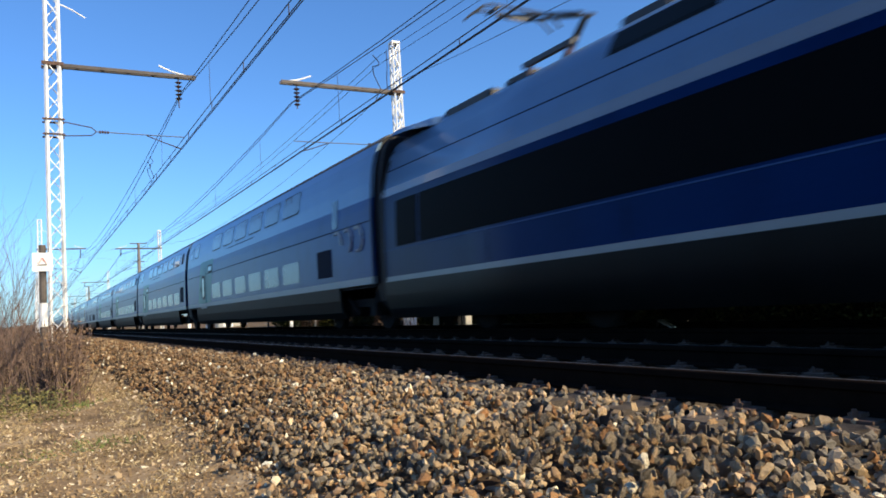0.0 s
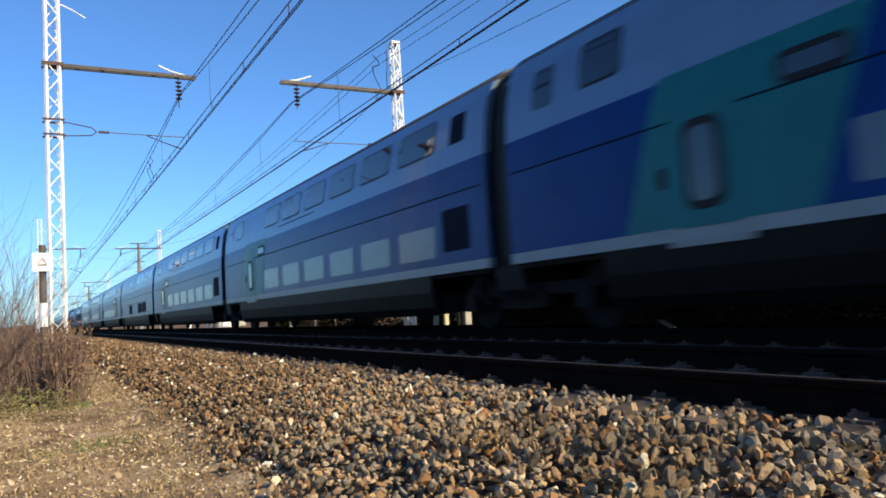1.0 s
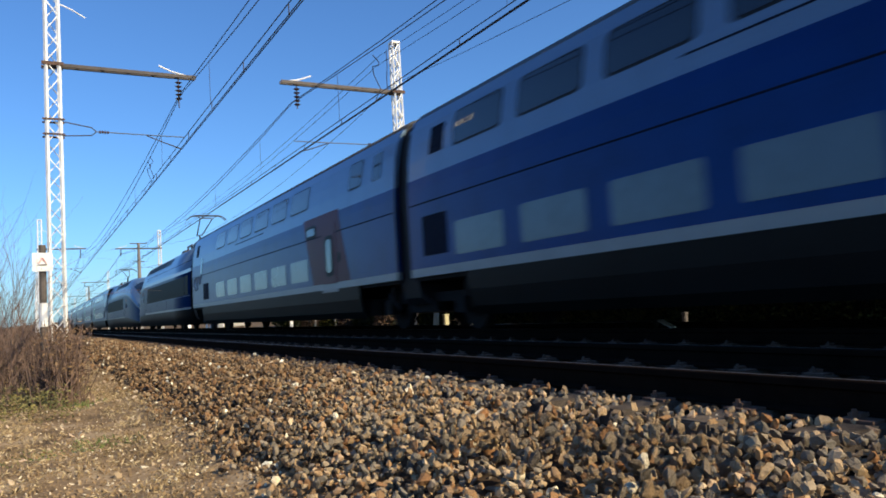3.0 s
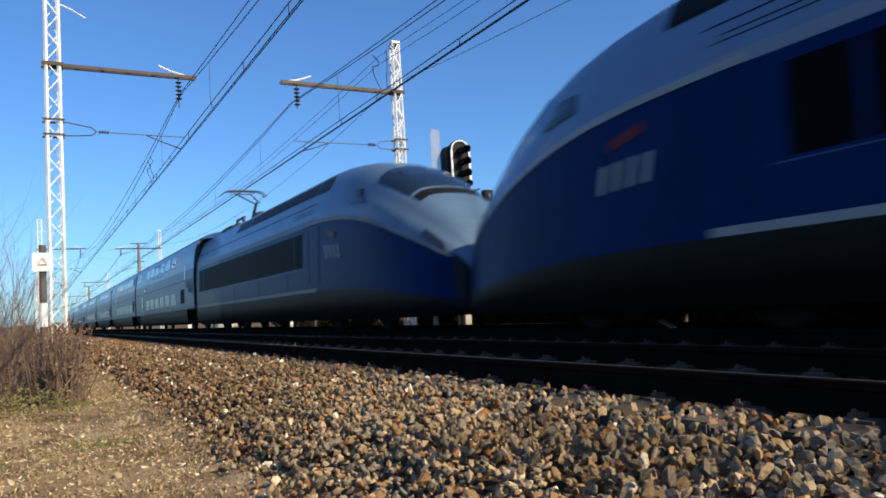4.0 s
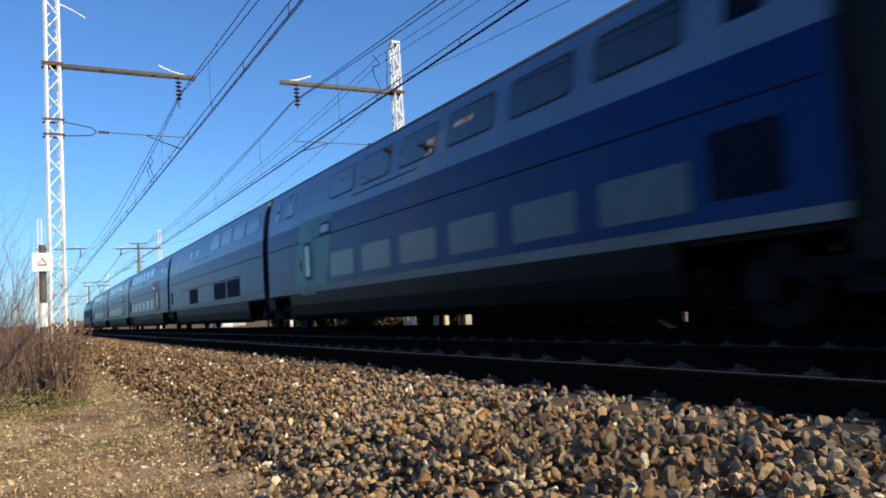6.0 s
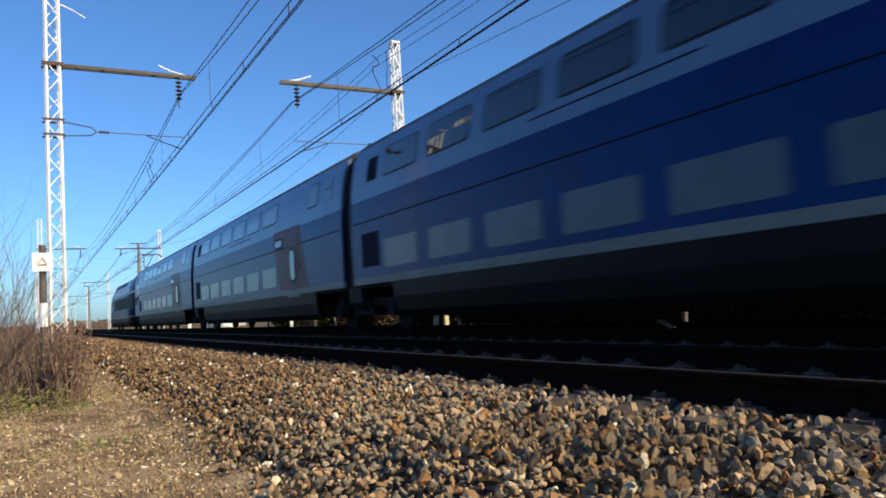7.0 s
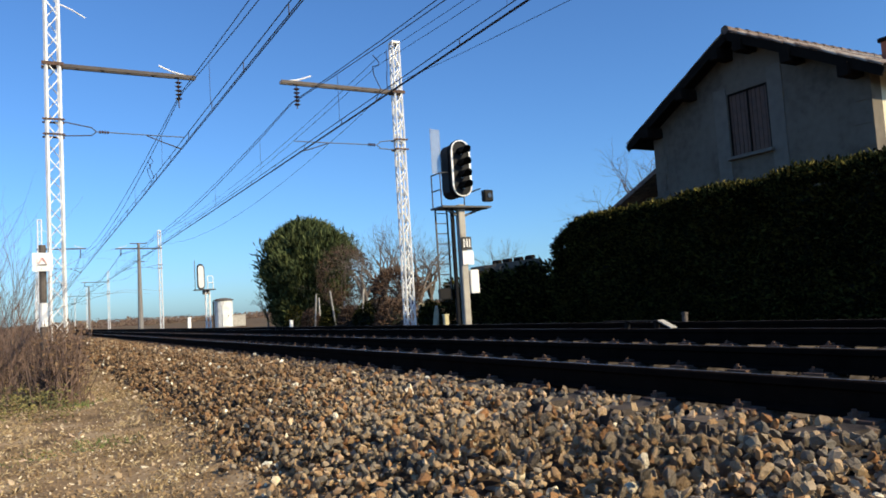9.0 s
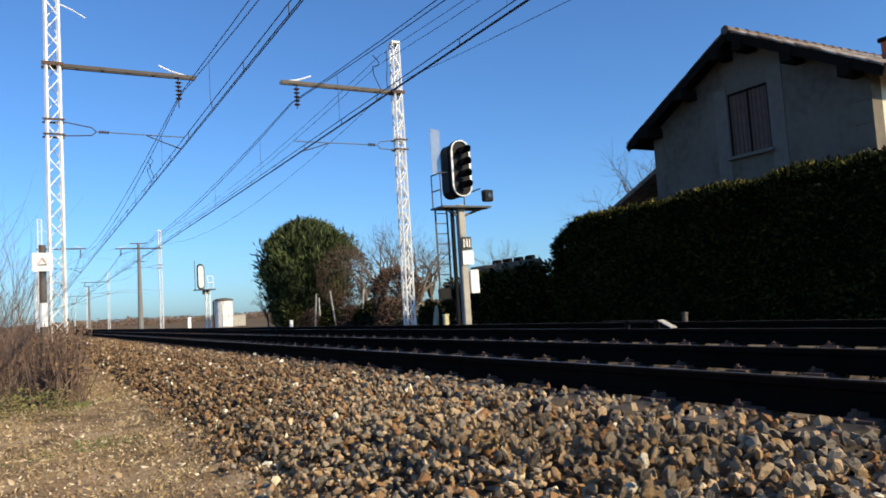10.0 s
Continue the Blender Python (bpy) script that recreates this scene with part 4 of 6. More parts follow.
def power_car():
    """Driving power car, nose tip at y = 0, coupled end at y = PC_LEN."""
    t = thing("power_car", Matrix(), "silver and blue train power car with a rounded nose", "power car", "cars of the passing train")
    names = ["skirt", "stripe", "blue", "silver", "seam", "roof", "glass"]
    bm = bmesh.new()
    rings = []
    for y, k, w in NOSE:
        prof = [(x * w, 0.26 + (z - 0.26) * k) for x, z in PC_SIDE]
        # the nose narrows more at the top than at the bottom
        if k < 1:
            prof = [(x * (1 - (1 - k) * 0.35 * (i / 16)), z) for i, (x, z) in enumerate(prof)]
        ring = prof + [(-x, z) for x, z in prof[-2::-1]]
        push = [(1 - k) * 0.55 * (i / 16.0) for i in list(range(17)) + list(range(15, -1, -1))]
        rings.append([bm.verts.new((x, y + p * 0.6, z)) for (x, z), p in zip(ring, push)])
    bands = PC_BAND + PC_BAND[::-1]
    for j, (a, b) in enumerate(zip(rings, rings[1:])):
        for i in range(len(a) - 1):
            f = bm.faces.new((a[i], a[i + 1], b[i + 1], b[i]))
            tag = bands[i]
            y = NOSE[j][0]
            if y < 6 and tag in ("roof", "seam"):
                tag = "silver"
            if y < 6 and tag == "stripe":
                tag = "blue"
            f.material_index = names.index(tag)
    bm.faces.new(rings[0])
    bm.faces.new(rings[-1][::-1])
    bmesh.ops.recalc_face_normals(bm, faces=bm.faces[:])
    part("body", bm, [M["engine_blue" if x == "blue" else x] for x in names], t, smooth=True)
    for side in (-1, 1):
        part("window_band", pc_strip(8.0, 20.2, 1.66, 2.56, 0.006, side), M["void"], t, "long black equipment band")
        part("band_panel", pc_strip(20.3, 21.2, 1.66, 2.56, 0.006, side), M["void"], t)
        part("band_panel", pc_strip(7.2, 7.9, 1.66, 2.56, 0.006, side), M["void"], t)
        for y in (6.7, 5.9):
            part("cab_door", pc_strip(y, y + 0.03, 1.2, 2.6, 0.005, side), M["seam"], t)
        part("pale_band", pc_strip(6.2, 21.9, 2.705, 2.86, 0.004, side), M["pale_silver"], t, "lighter silver band above the blue")
        part("stripe_line", pc_strip(7.0, 21.8, 1.605, 1.622, 0.006, side, 1), M["line_blue"], t, "thin light blue line under the black band")
        part("roof_grille", pc_strip(6.6, 13.2, 3.50, 3.84, 0.008, side), M["black"], t, "dark roof air intake")
        for i in range(8):
            y = 6.9 + 0.82 * i
            part("intake_post", pc_strip(y, y + 0.1, 3.50, 3.86, 0.016, side), M["roof"], t)
        part("roof_hatch", pc_strip(5.6, 6.5, 3.48, 3.84, 0.008, side), M["skirt"], t)
        for k in range(2):                      # thin louvre slots behind the cab
            part("louvre_slot", pc_strip(6.35 + 0.1 * k, 8.0 + 0.1 * k, 3.02 + 0.075 * k, 3.033 + 0.075 * k, 0.006, side, 1), M["seam"], t)
        for y in (8.6, 11.6, 14.8, 17.9):
            part("panel_joint", pc_strip(y, y + 0.02, 1.12, 1.58, 0.004, side), M["seam"], t)
        part("roof_panel", pc_strip(13.4, 15.2, 3.50, 3.82, 0.01, side), M["skirt"], t)
        part("cab_window", nose_patch([(3.25, 9.6), (4.0, 9.3), (3.95, 11.3), (3.5, 11.6)], 0.022, (side,)), M["glass"], t, "slanting cab side window")
        part("headlight", nose_patch([(0.42, 8.2), (1.05, 8.6), (1.0, 9.8), (0.5, 9.4)], 0.024, (side,)), M["lens"], t, "dark headlight glass")
        part("sweep_stripe", nose_patch([(0.35, 7.6), (6.8, 8.0), (6.8, 8.4), (0.35, 8.1)], 0.02, (side,), 16), M["stripe"], t, "pale stripe sweeping down the nose")
        for k in range(4):                      # plain slanted bars in place of the operator's letters
            b2 = bmesh.new()
            s = 4.55 + 0.26 * k
            lo, hi = nose_point(s, 5.3, side), nose_point(s + 0.09, 6.1, side)
            off = Vector((side * 0.012, 0, 0))
            beam(b2, lo + off, hi + off, 0.016, 0.075)
            part("mark_bar", b2, M["mark"], t)
        rd = bmesh.new()
        beam(rd, nose_point(4.75, 6.6, side) + Vector((side * 0.012, 0, 0)), nose_point(5.35, 6.85, side) + Vector((side * 0.012, 0, 0)), 0.016, 0.14)
        part("mark_patch", rd, M["red"], t)
    part("windscreen", nose_patch([(1.75, 12.7), (1.75, 16), (3.15, 16), (2.95, 12.4)], 0.014), M["glass"], t, "large dark sloping windscreen")
    part("vent_strip", nose_patch([(1.42, 12.9), (1.42, 16), (1.66, 16), (1.66, 12.8)], 0.012), M["black"], t, "black air vent strip")
    for side in (-1, 1):
        part("coupler_hatch", nose_patch([(0.03, 3.5), (0.03, 8.5), (0.30, 8.8), (0.25, 3.5)], 0.012, (side,)), M["black"], t, "black coupler hatch")
    und = bmesh.new()
    box(und, (0, 12, 0.55), (2.2, 18.5, 0.5))
    part("underframe", und, M["under"], t)
    for y0, y1, h, w in ((14.6, 15.6, 0.14, 0.55), (17.6, 18.4, 0.10, 0.6), (18.9, 20.6, 0.16, 0.55)):
        part("roof_fairing", bevelled((0, (y0 + y1) / 2, 4.07 + h / 2), (2 * w, y1 - y0, h + 0.06), 0.05), M["roof"], t)
    fair = bmesh.new()                          # rear fairing that rises to the height of the trailers
    rows = []
    for y, k in ((PC_LEN - 3.4, 0.0), (PC_LEN - 2.2, 0.35), (PC_LEN - 1.1, 0.85), (PC_LEN - 0.3, 1.0)):
        prof = [(pc_x(min(z, 4.085)) * (1 - k) + (x - 0.01) * k - 0.012 * (1 - k), (z - 0.23) * (1 - k) + z * k) for x, z in SIDE[12:]]
        rows.append([fair.verts.new((x, y, z)) for x, z in prof + [(-x, z) for x, z in prof[-2::-1]]])
    for a, b in zip(rows, rows[1:]):
        for i in range(len(a) - 1):
            fair.faces.new((a[i], a[i + 1], b[i + 1], b[i]))
    fair.faces.new(rows[-1])
    bmesh.ops.recalc_face_normals(fair, faces=fair.faces[:])
    part("rear_fairing", fair, M["silver"], t, "silver fairing rising to the next car's roof", smooth=True)
    cp = bmesh.new()
    tube(cp, [(0, -0.25, 0.95), (0, 0.5, 0.95)], 0.16, 10)
    part("coupler", cp, M["under"], t)
    bellow = extrude_y([(x * 0.93, 0.5 + (z - 0.26) * 0.93) for x, z in PC_SIDE] + [(-x * 0.93, 0.5 + (z - 0.26) * 0.93) for x, z in PC_SIDE[-2::-1]], PC_LEN - 0.26, PC_LEN + 0.02)
    part("bellows", bellow, M["black"], t)
    part("emblem_trim", pc_strip(PC_LEN - 0.36, PC_LEN - 0.25, 1.0, 3.9, 0.008, -1, 12), M["black"], t)
    for y in (5.0, 17.6):
        build_bogie(t, y)
    # pantograph, raised to the contact wire
    yk, yh, zh = 16.85, 18.8, 5.65
    for s in (-0.55, 0.55):
        base = bmesh.new()
        box(base, (s, 17.2, 4.28), (0.08, 1.3, 0.08))
        rail = part("pantograph_base", base, M["grey_paint"], t)
        for y in (16.7, 17.7):
            part("base_insulator", bar([(s, y, 4.05), (s, y, 4.26)], [0.07, 0.05], 8), M["insul"], rail)
    part("lower_arm", bar([(0, 17.5, 4.3), (0, yk, 4.87)], [0.07, 0.055], 8), M["grey_paint"], t)
    ua = bmesh.new()
    for s in (-0.3, 0.3):
        tube(ua, [(s * 0.4, yk, 4.87), (s, yh, zh - 0.12)], [0.035, 0.025], 6)
    part("upper_arm", ua, M["grey_paint"], t)
    for k in (-0.14, 0.14):
        part("collector_strip", bar([(-0.95, yh + k, zh - 0.22), (-0.75, yh + k, zh - 0.05), (-0.55, yh + k, zh), (0.55, yh + k, zh), (0.75, yh + k, zh - 0.05), (0.95, yh + k, zh - 0.22)], 0.025), M["grey_paint"], t)
    hd = bmesh.new()
    for s in (-0.45, 0.45):
        box(hd, (s, yh, zh - 0.04), (0.05, 0.34, 0.04))
    box(hd, (0, yh, zh - 0.12), (0.7, 0.06, 0.05))
    part("pantograph_head", hd, M["grey_paint"], t)
    return t


# d: distance along the train from the first power car's rear end
CAR, END = 18.7, 21.85
SET_LEN = 2 * PC_LEN + 2 * END + 6 * CAR


def recolour_set2(ob):
    """The second set takes darker copies of its paint and lower glazing."""
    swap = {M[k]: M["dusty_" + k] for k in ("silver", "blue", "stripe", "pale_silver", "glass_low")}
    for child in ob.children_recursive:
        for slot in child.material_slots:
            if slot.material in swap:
                set2_mat = swap[slot.material]
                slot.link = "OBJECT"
                slot.material = set2_mat


def build_train():
    """Two coupled sets; returns the things with their place along the train and whether they are turned round."""
    pc = power_car()
    end_a = trailer("end", END, END - 4.0, "teal")
    teal = trailer("saloon", CAR, CAR - 4.0, "teal")
    bar_car = trailer("bar", CAR, CAR - 4.0, "")
    red = trailer("saloon", CAR, 4.0, "red")
    end_b = trailer("end", END, 4.0, "red")
    out = []
    for s in range(2):
        d0 = -PC_LEN + s * SET_LEN
        order = [(pc, d0, False), (end_a, d0 + PC_LEN, False)]
        d = d0 + PC_LEN + END
        for k in range(6):
            order.append(((teal, teal, teal, bar_car, red, red)[k], d, False))
            d += CAR
        order += [(end_b, d, False), (pc, d + END + PC_LEN, True)]
        for ob, at, turned in order:
            used = any(o is ob for o, _, _ in out)
            car = copy_thing(ob, Matrix()) if used else ob
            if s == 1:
                recolour_set2(car)
            out.append((car, at, turned))
    return out


Y_START, SPEED = 13.88, 45.08


def train_y(t):
    """Place of the first power car's rear end; the train slows a little."""
    return Y_START - SPEED * t + (0.21 * (t - 4.0) ** 1.95 if t > 4 else 0.0)


# ---------------------------------------------------------------- line-side things


def build_signal():
    x, y, z = 10.3, 17.36, -0.32
    t = thing("railway_signal", pose(x, y, z), "black railway signal with white rim on a concrete post", "railway signal", "signals")
    post = bmesh.new()
    box(post, (0, 0, 1.75), (0.2, 0.2, 3.5))
    bmesh.ops.bevel(post, geom=post.edges[:], offset=0.02, segments=1, affect="EDGES")
    part("post", post, M["concrete"], t)
    part("conduit", bar([(-0.2, 0.1, 0), (-0.2, 0.1, 3.4)], 0.06, 8), M["sigblack"], t)
    hd = Matrix.Translation((0.0, -0.15, 4.55)) @ pose(0, 0, 0, 0, 0, 0)
    h = part("target", plate(0.66, 1.72, 0.1, 0.32, hd, 8), M["sigblack"], t, "black oval signal target")
    rim = bmesh.new()
    o = outline(0.60, 1.66, 0.29, 8)
    pts = [bm_ for bm_ in o]
    for i in range(len(pts)):
        a, b = pts[i], pts[(i + 1) % len(pts)]
        beam(rim, (a[0], -0.215, 4.55 + a[1]), (b[0], -0.215, 4.55 + b[1]), 0.055, 0.03)
    part("rim", rim, M["white"], h, "white reflective rim")
    back = plate(0.52, 1.62, 0.40, 0.24, Matrix.Translation((-0.10, 0.12, 4.5)), 6)
    part("lamp_case", back, M["sigblack"], h)
    for i, zz in enumerate((5.05, 4.70, 4.35, 4.02)):
        part("lens", bar([(0.0, -0.205, zz), (0.0, -0.235, zz)], 0.105, 16), M["lens"], h)
        hood = bmesh.new()
        ring = [radians(a) for a in range(-20, 201, 20)]
        f = [hood.verts.new((0.13 * math.cos(a), -0.2, zz + 0.13 * math.sin(a))) for a in ring]
        g = [hood.verts.new((0.13 * math.cos(a), -0.56 - 0.08 * math.sin(a), zz + 0.13 * math.sin(a) - 0.02)) for a in ring]
        for j in range(len(ring) - 1):
            hood.faces.new((f[j], g[j], g[j + 1], f[j + 1]))
        bmesh.ops.solidify(hood, geom=hood.faces[:], thickness=0.012)
        part("hood", hood, M["sigblack"], h)
    h.matrix_basis = Matrix.Translation((0, 0, 4.46)) @ Matrix.Diagonal((0.93, 1, 0.92, 1)) @ Matrix.Translation((0, 0, -4.53))
    pl = bmesh.new()
    box(pl, (0.1, 0.1, 3.42), (1.55, 0.7, 0.05))
    beam(pl, (0, 0, 3.15), (0.75, 0, 3.42), 0.06)
    beam(pl, (0, 0, 3.15), (-0.5, 0, 3.42), 0.06)
    part("platform", pl, M["grey_paint"], t)
    rl = bmesh.new()
    for a, b in (((-0.62, 0.4, 3.42), (-0.62, 0.4, 4.35)), ((-0.62, -0.1, 3.42), (-0.62, -0.1, 4.35)), ((-0.62, 0.4, 4.35), (-0.62, -0.1, 4.35)),
                 ((-0.62, 0.4, 3.9), (-0.62, -0.1, 3.9)), ((-0.62, -0.1, 4.35), (-0.25, -0.05, 4.4)), ((0.4, 0.4, 3.42), (0.4, 0.4, 4.35)), ((0.4, 0.4, 4.3), (0.1, 0.4, 4.3)),
                 ((0.2, 0.3, 3.8), (0.65, -0.1, 3.95))):
        tube(rl, [a, b], 0.02, 6)
    part("railing", rl, M["grey_paint"], t)
    pane = plate(0.36, 1.25, 0.02, 0.01, Matrix.Translation((-0.54, 0.2, 5.0)) @ Matrix.Rotation(radians(15), 4, "Z"))
    part("side_screen", pane, M["clear_screen"], t, "thin grey metal screen")
    ld = bmesh.new()
    for a in (-0.64, -0.28):
        beam(ld, (a, 0.25, 0.9), (a, 0.25, 3.42), 0.045, 0.025)
    part("ladder_rail", ld, M["grey_paint"], t)
    for i in range(9):
        part("rung", bar([(-0.64, 0.25, 1.05 + 0.28 * i), (-0.28, 0.25, 1.05 + 0.28 * i)], 0.014, 5), M["grey_paint"], t)
    sm = part("repeater_lamp", bevelled((0.86, -0.1, 3.75), (0.28, 0.2, 0.32), 0.02), M["sigblack"], t, "small square lamp box")
    part("repeater_lens", bar([(0.86, -0.2, 3.75), (0.86, -0.23, 3.75)], 0.07, 12), M["lens"], sm)
    pf = part("plate_frame", plate(0.30, 0.36, 0.03, 0.02, Matrix.Translation((0.06, -0.13, 2.42))), M["blackprint"], t, "black plate with two pale letters")
    tx = bmesh.new()
    z0, z1, yy = 2.31, 2.54, -0.15
    beam(tx, (-0.03, yy, z0), (-0.03, yy, z1), 0.03, 0.01)
    beam(tx, (0.07, yy, z0), (0.07, yy, z1), 0.03, 0.01)
    beam(tx, (-0.03, yy, z1), (0.07, yy, z0), 0.03, 0.01)
    beam(tx, (0.15, yy, z0), (0.15, yy, z1), 0.03, 0.01)
    part("letters", tx, M["white"], pf)
    part("white_plate", plate(0.34, 0.38, 0.02, 0.01, Matrix.Translation((0.09, -0.13, 2.03))), M["white"], t, "blank white plate")
    part("equipment_box", bevelled((0.26, -0.02, 1.37), (0.27, 0.24, 0.64), 0.015), M["white"], t, "pale equipment box")
    part("lower_box", bevelled((-0.46, 0.27, 1.08), (0.42, 0.1, 0.3), 0.02), M["sigblack"], t)
    part("footing", bevelled((0, 0, 0.04), (0.6, 0.6, 0.2), 0.03), M["concrete"], t)


def build_far_signal():
    t = thing("railway_signal", pose(11.6, 58, -0.32), "distant railway signal with white target on a lattice post", "railway signal", "signals")
    for sx in (-0.15, 0.15):
        for sy in (-0.15, 0.15):
            part("post_leg", bar([(sx, sy, 0), (sx, sy, 3.0)], 0.035, 5), M["galv"], t)
    br = bmesh.new()
    for i in range(8):
        s = 1 if i % 2 else -1
        beam(br, (-0.15 * s, -0.15, 0.37 * i), (0.15 * s, -0.15, 0.37 * (i + 1)), 0.03)
        beam(br, (-0.15, -0.15 * s, 0.37 * i), (-0.15, 0.15 * s, 0.37 * (i + 1)), 0.03)
    part("lattice", br, M["galv"], t)
    pl = bmesh.new()
    box(pl, (-0.2, 0, 3.05), (1.5, 0.8, 0.07))
    box(pl, (-0.1, 0, 2.85), (0.5, 0.3, 0.3))
    part("platform", pl, M["grey_paint"], t)
    part("screen", plate(1.1, 2.2, 0.05, 0.02, Matrix.Translation((-0.85, 0.2, 4.2)) @ Matrix.Rotation(radians(80), 4, "Z")), M["mesh"], t)
    part("target_rim", plate(0.95, 1.95, 0.06, 0.4, Matrix.Translation((-0.45, 0, 4.05)) @ Matrix.Rotation(radians(46), 4, "Z"), 8), M["sigblack"], t)
    part("target", plate(0.72, 1.7, 0.08, 0.3, Matrix.Translation((-0.46, -0.03, 4.05)) @ Matrix.Rotation(radians(46), 4, "Z"), 8), M["sheet"], t, "pale oval back of the target")
    rl = bmesh.new()
    for x in (0.1, 0.5):
        tube(rl, [(x, 0.3, 3.05), (x, 0.3, 4.1)], 0.03, 5)
    for z in (3.6, 4.1):
        tube(rl, [(0.1, 0.3, z), (0.5, 0.3, z)], 0.03, 5)
    part("railing", rl, M["galv"], t)


def build_sign():
    t = thing("warning_sign", pose(0.15, 15, -0.68), "white warning board on a black and white banded post", "sign", "")
    part("post", bar([(0, 0, 0), (0, 0, 2.66)], 0.06, 10), M["grey_wood"], t)
    part("post_band", bar([(0, 0, 1.2), (0, 0, 1.62)], 0.068, 10), M["white"], t)
    b = part("board", plate(0.32, 0.33, 0.02, 0.01, Matrix.Translation((0, -0.09, 2.35))), M["white"], t)
    tr = bmesh.new()
    for a, c in (((-0.062, 2.325), (0.0, 2.42)), ((0.0, 2.42), (0.062, 2.325))):
        beam(tr, (a[0], -0.105, a[1]), (c[0], -0.105, c[1]), 0.035, 0.01)
    foot = bmesh.new()
    beam(foot, (-0.075, -0.105, 2.30), (0.075, -0.105, 2.30), 0.03, 0.01)
    part("base_bar", foot, M["blackprint"], b, "dark bar under the triangle")
    part("triangle", tr, M["redsign"], b, "red warning triangle")


def build_marker(x, y, h, w, m, label):
    t = thing("marker_post", pose(x, y, ground_z(x) - 0.02), label, "marker post", "short line-side posts")
    part("post_body", bevelled((0, 0, h / 2), (w, w, h), 0.015), m, t)
    part("post_cap", bevelled((0, 0, h + 0.01), (w * 1.2, w * 1.2, 0.05), 0.01), m, t)


def build_contact_ramp():
    """Low ribbed steel ramp on brackets between the rails of the far track."""
    t = thing("track_contact_ramp", pose(X_FAR + 0.1, 7.5, 0), "low steel contact ramp with a bright worn end between the rails", "contact ramp", "")
    part("ramp_plate", bevelled((0, 0.8, 0.052), (0.12, 1.2, 0.016), 0.004), M["under"], t)
    end = bmesh.new()
    beam(end, (0, -0.02, -0.045), (0, 0.22, 0.06), 0.12, 0.016)
    part("ramp_end", end, M["concrete"], t, "bright worn sloping end plate")
    for i in range(2):
        part("bracket", bevelled((0, 0.3 + 0.6 * i, -0.06), (0.07, 0.06, 0.22), 0.006), M["under"], t)


def build_relay_hut():
    t = thing("relay_hut", pose(15.4, 70, -0.32), "small round pale equipment hut beside the line", "hut", "")
    part("wall", bar([(0, 0, 0), (0, 0, 2.45)], 0.82, 18), M["sheet"], t)
    part("roof", bar([(0, 0, 2.43), (0, 0, 2.5), (0, 0, 2.62), (0, 0, 2.68)], [0.92, 0.92, 0.6, 0.1], 18), M["grey_wood"], t)
    d = part("door", plate(0.6, 1.9, 0.06, 0.02, Matrix.Translation((0, -0.81, 1.0))), M["sheet"], t)
    part("door_handle", bevelled((0.22, -0.86, 1.0), (0.05, 0.04, 0.15), 0.01), M["grey_paint"], d)
    part("pipe", bar([(-0.9, 0.1, 0), (-0.9, 0.1, 2.4)], 0.07, 8), M["grey_wood"], t)
    t2 = thing("equipment_cabinet", pose(16.7, 70, -0.32), "low white equipment cabinet beside the hut", "cabinet", "")
    part("cabinet_body", bevelled((0, 0, 0.5), (1.2, 0.8, 1.0), 0.03), M["concrete"], t2)
    part("cabinet_lid", bevelled((0, 0, 1.02), (1.3, 0.9, 0.06), 0.01), M["concrete"], t2)


# ---------------------------------------------------------------- house


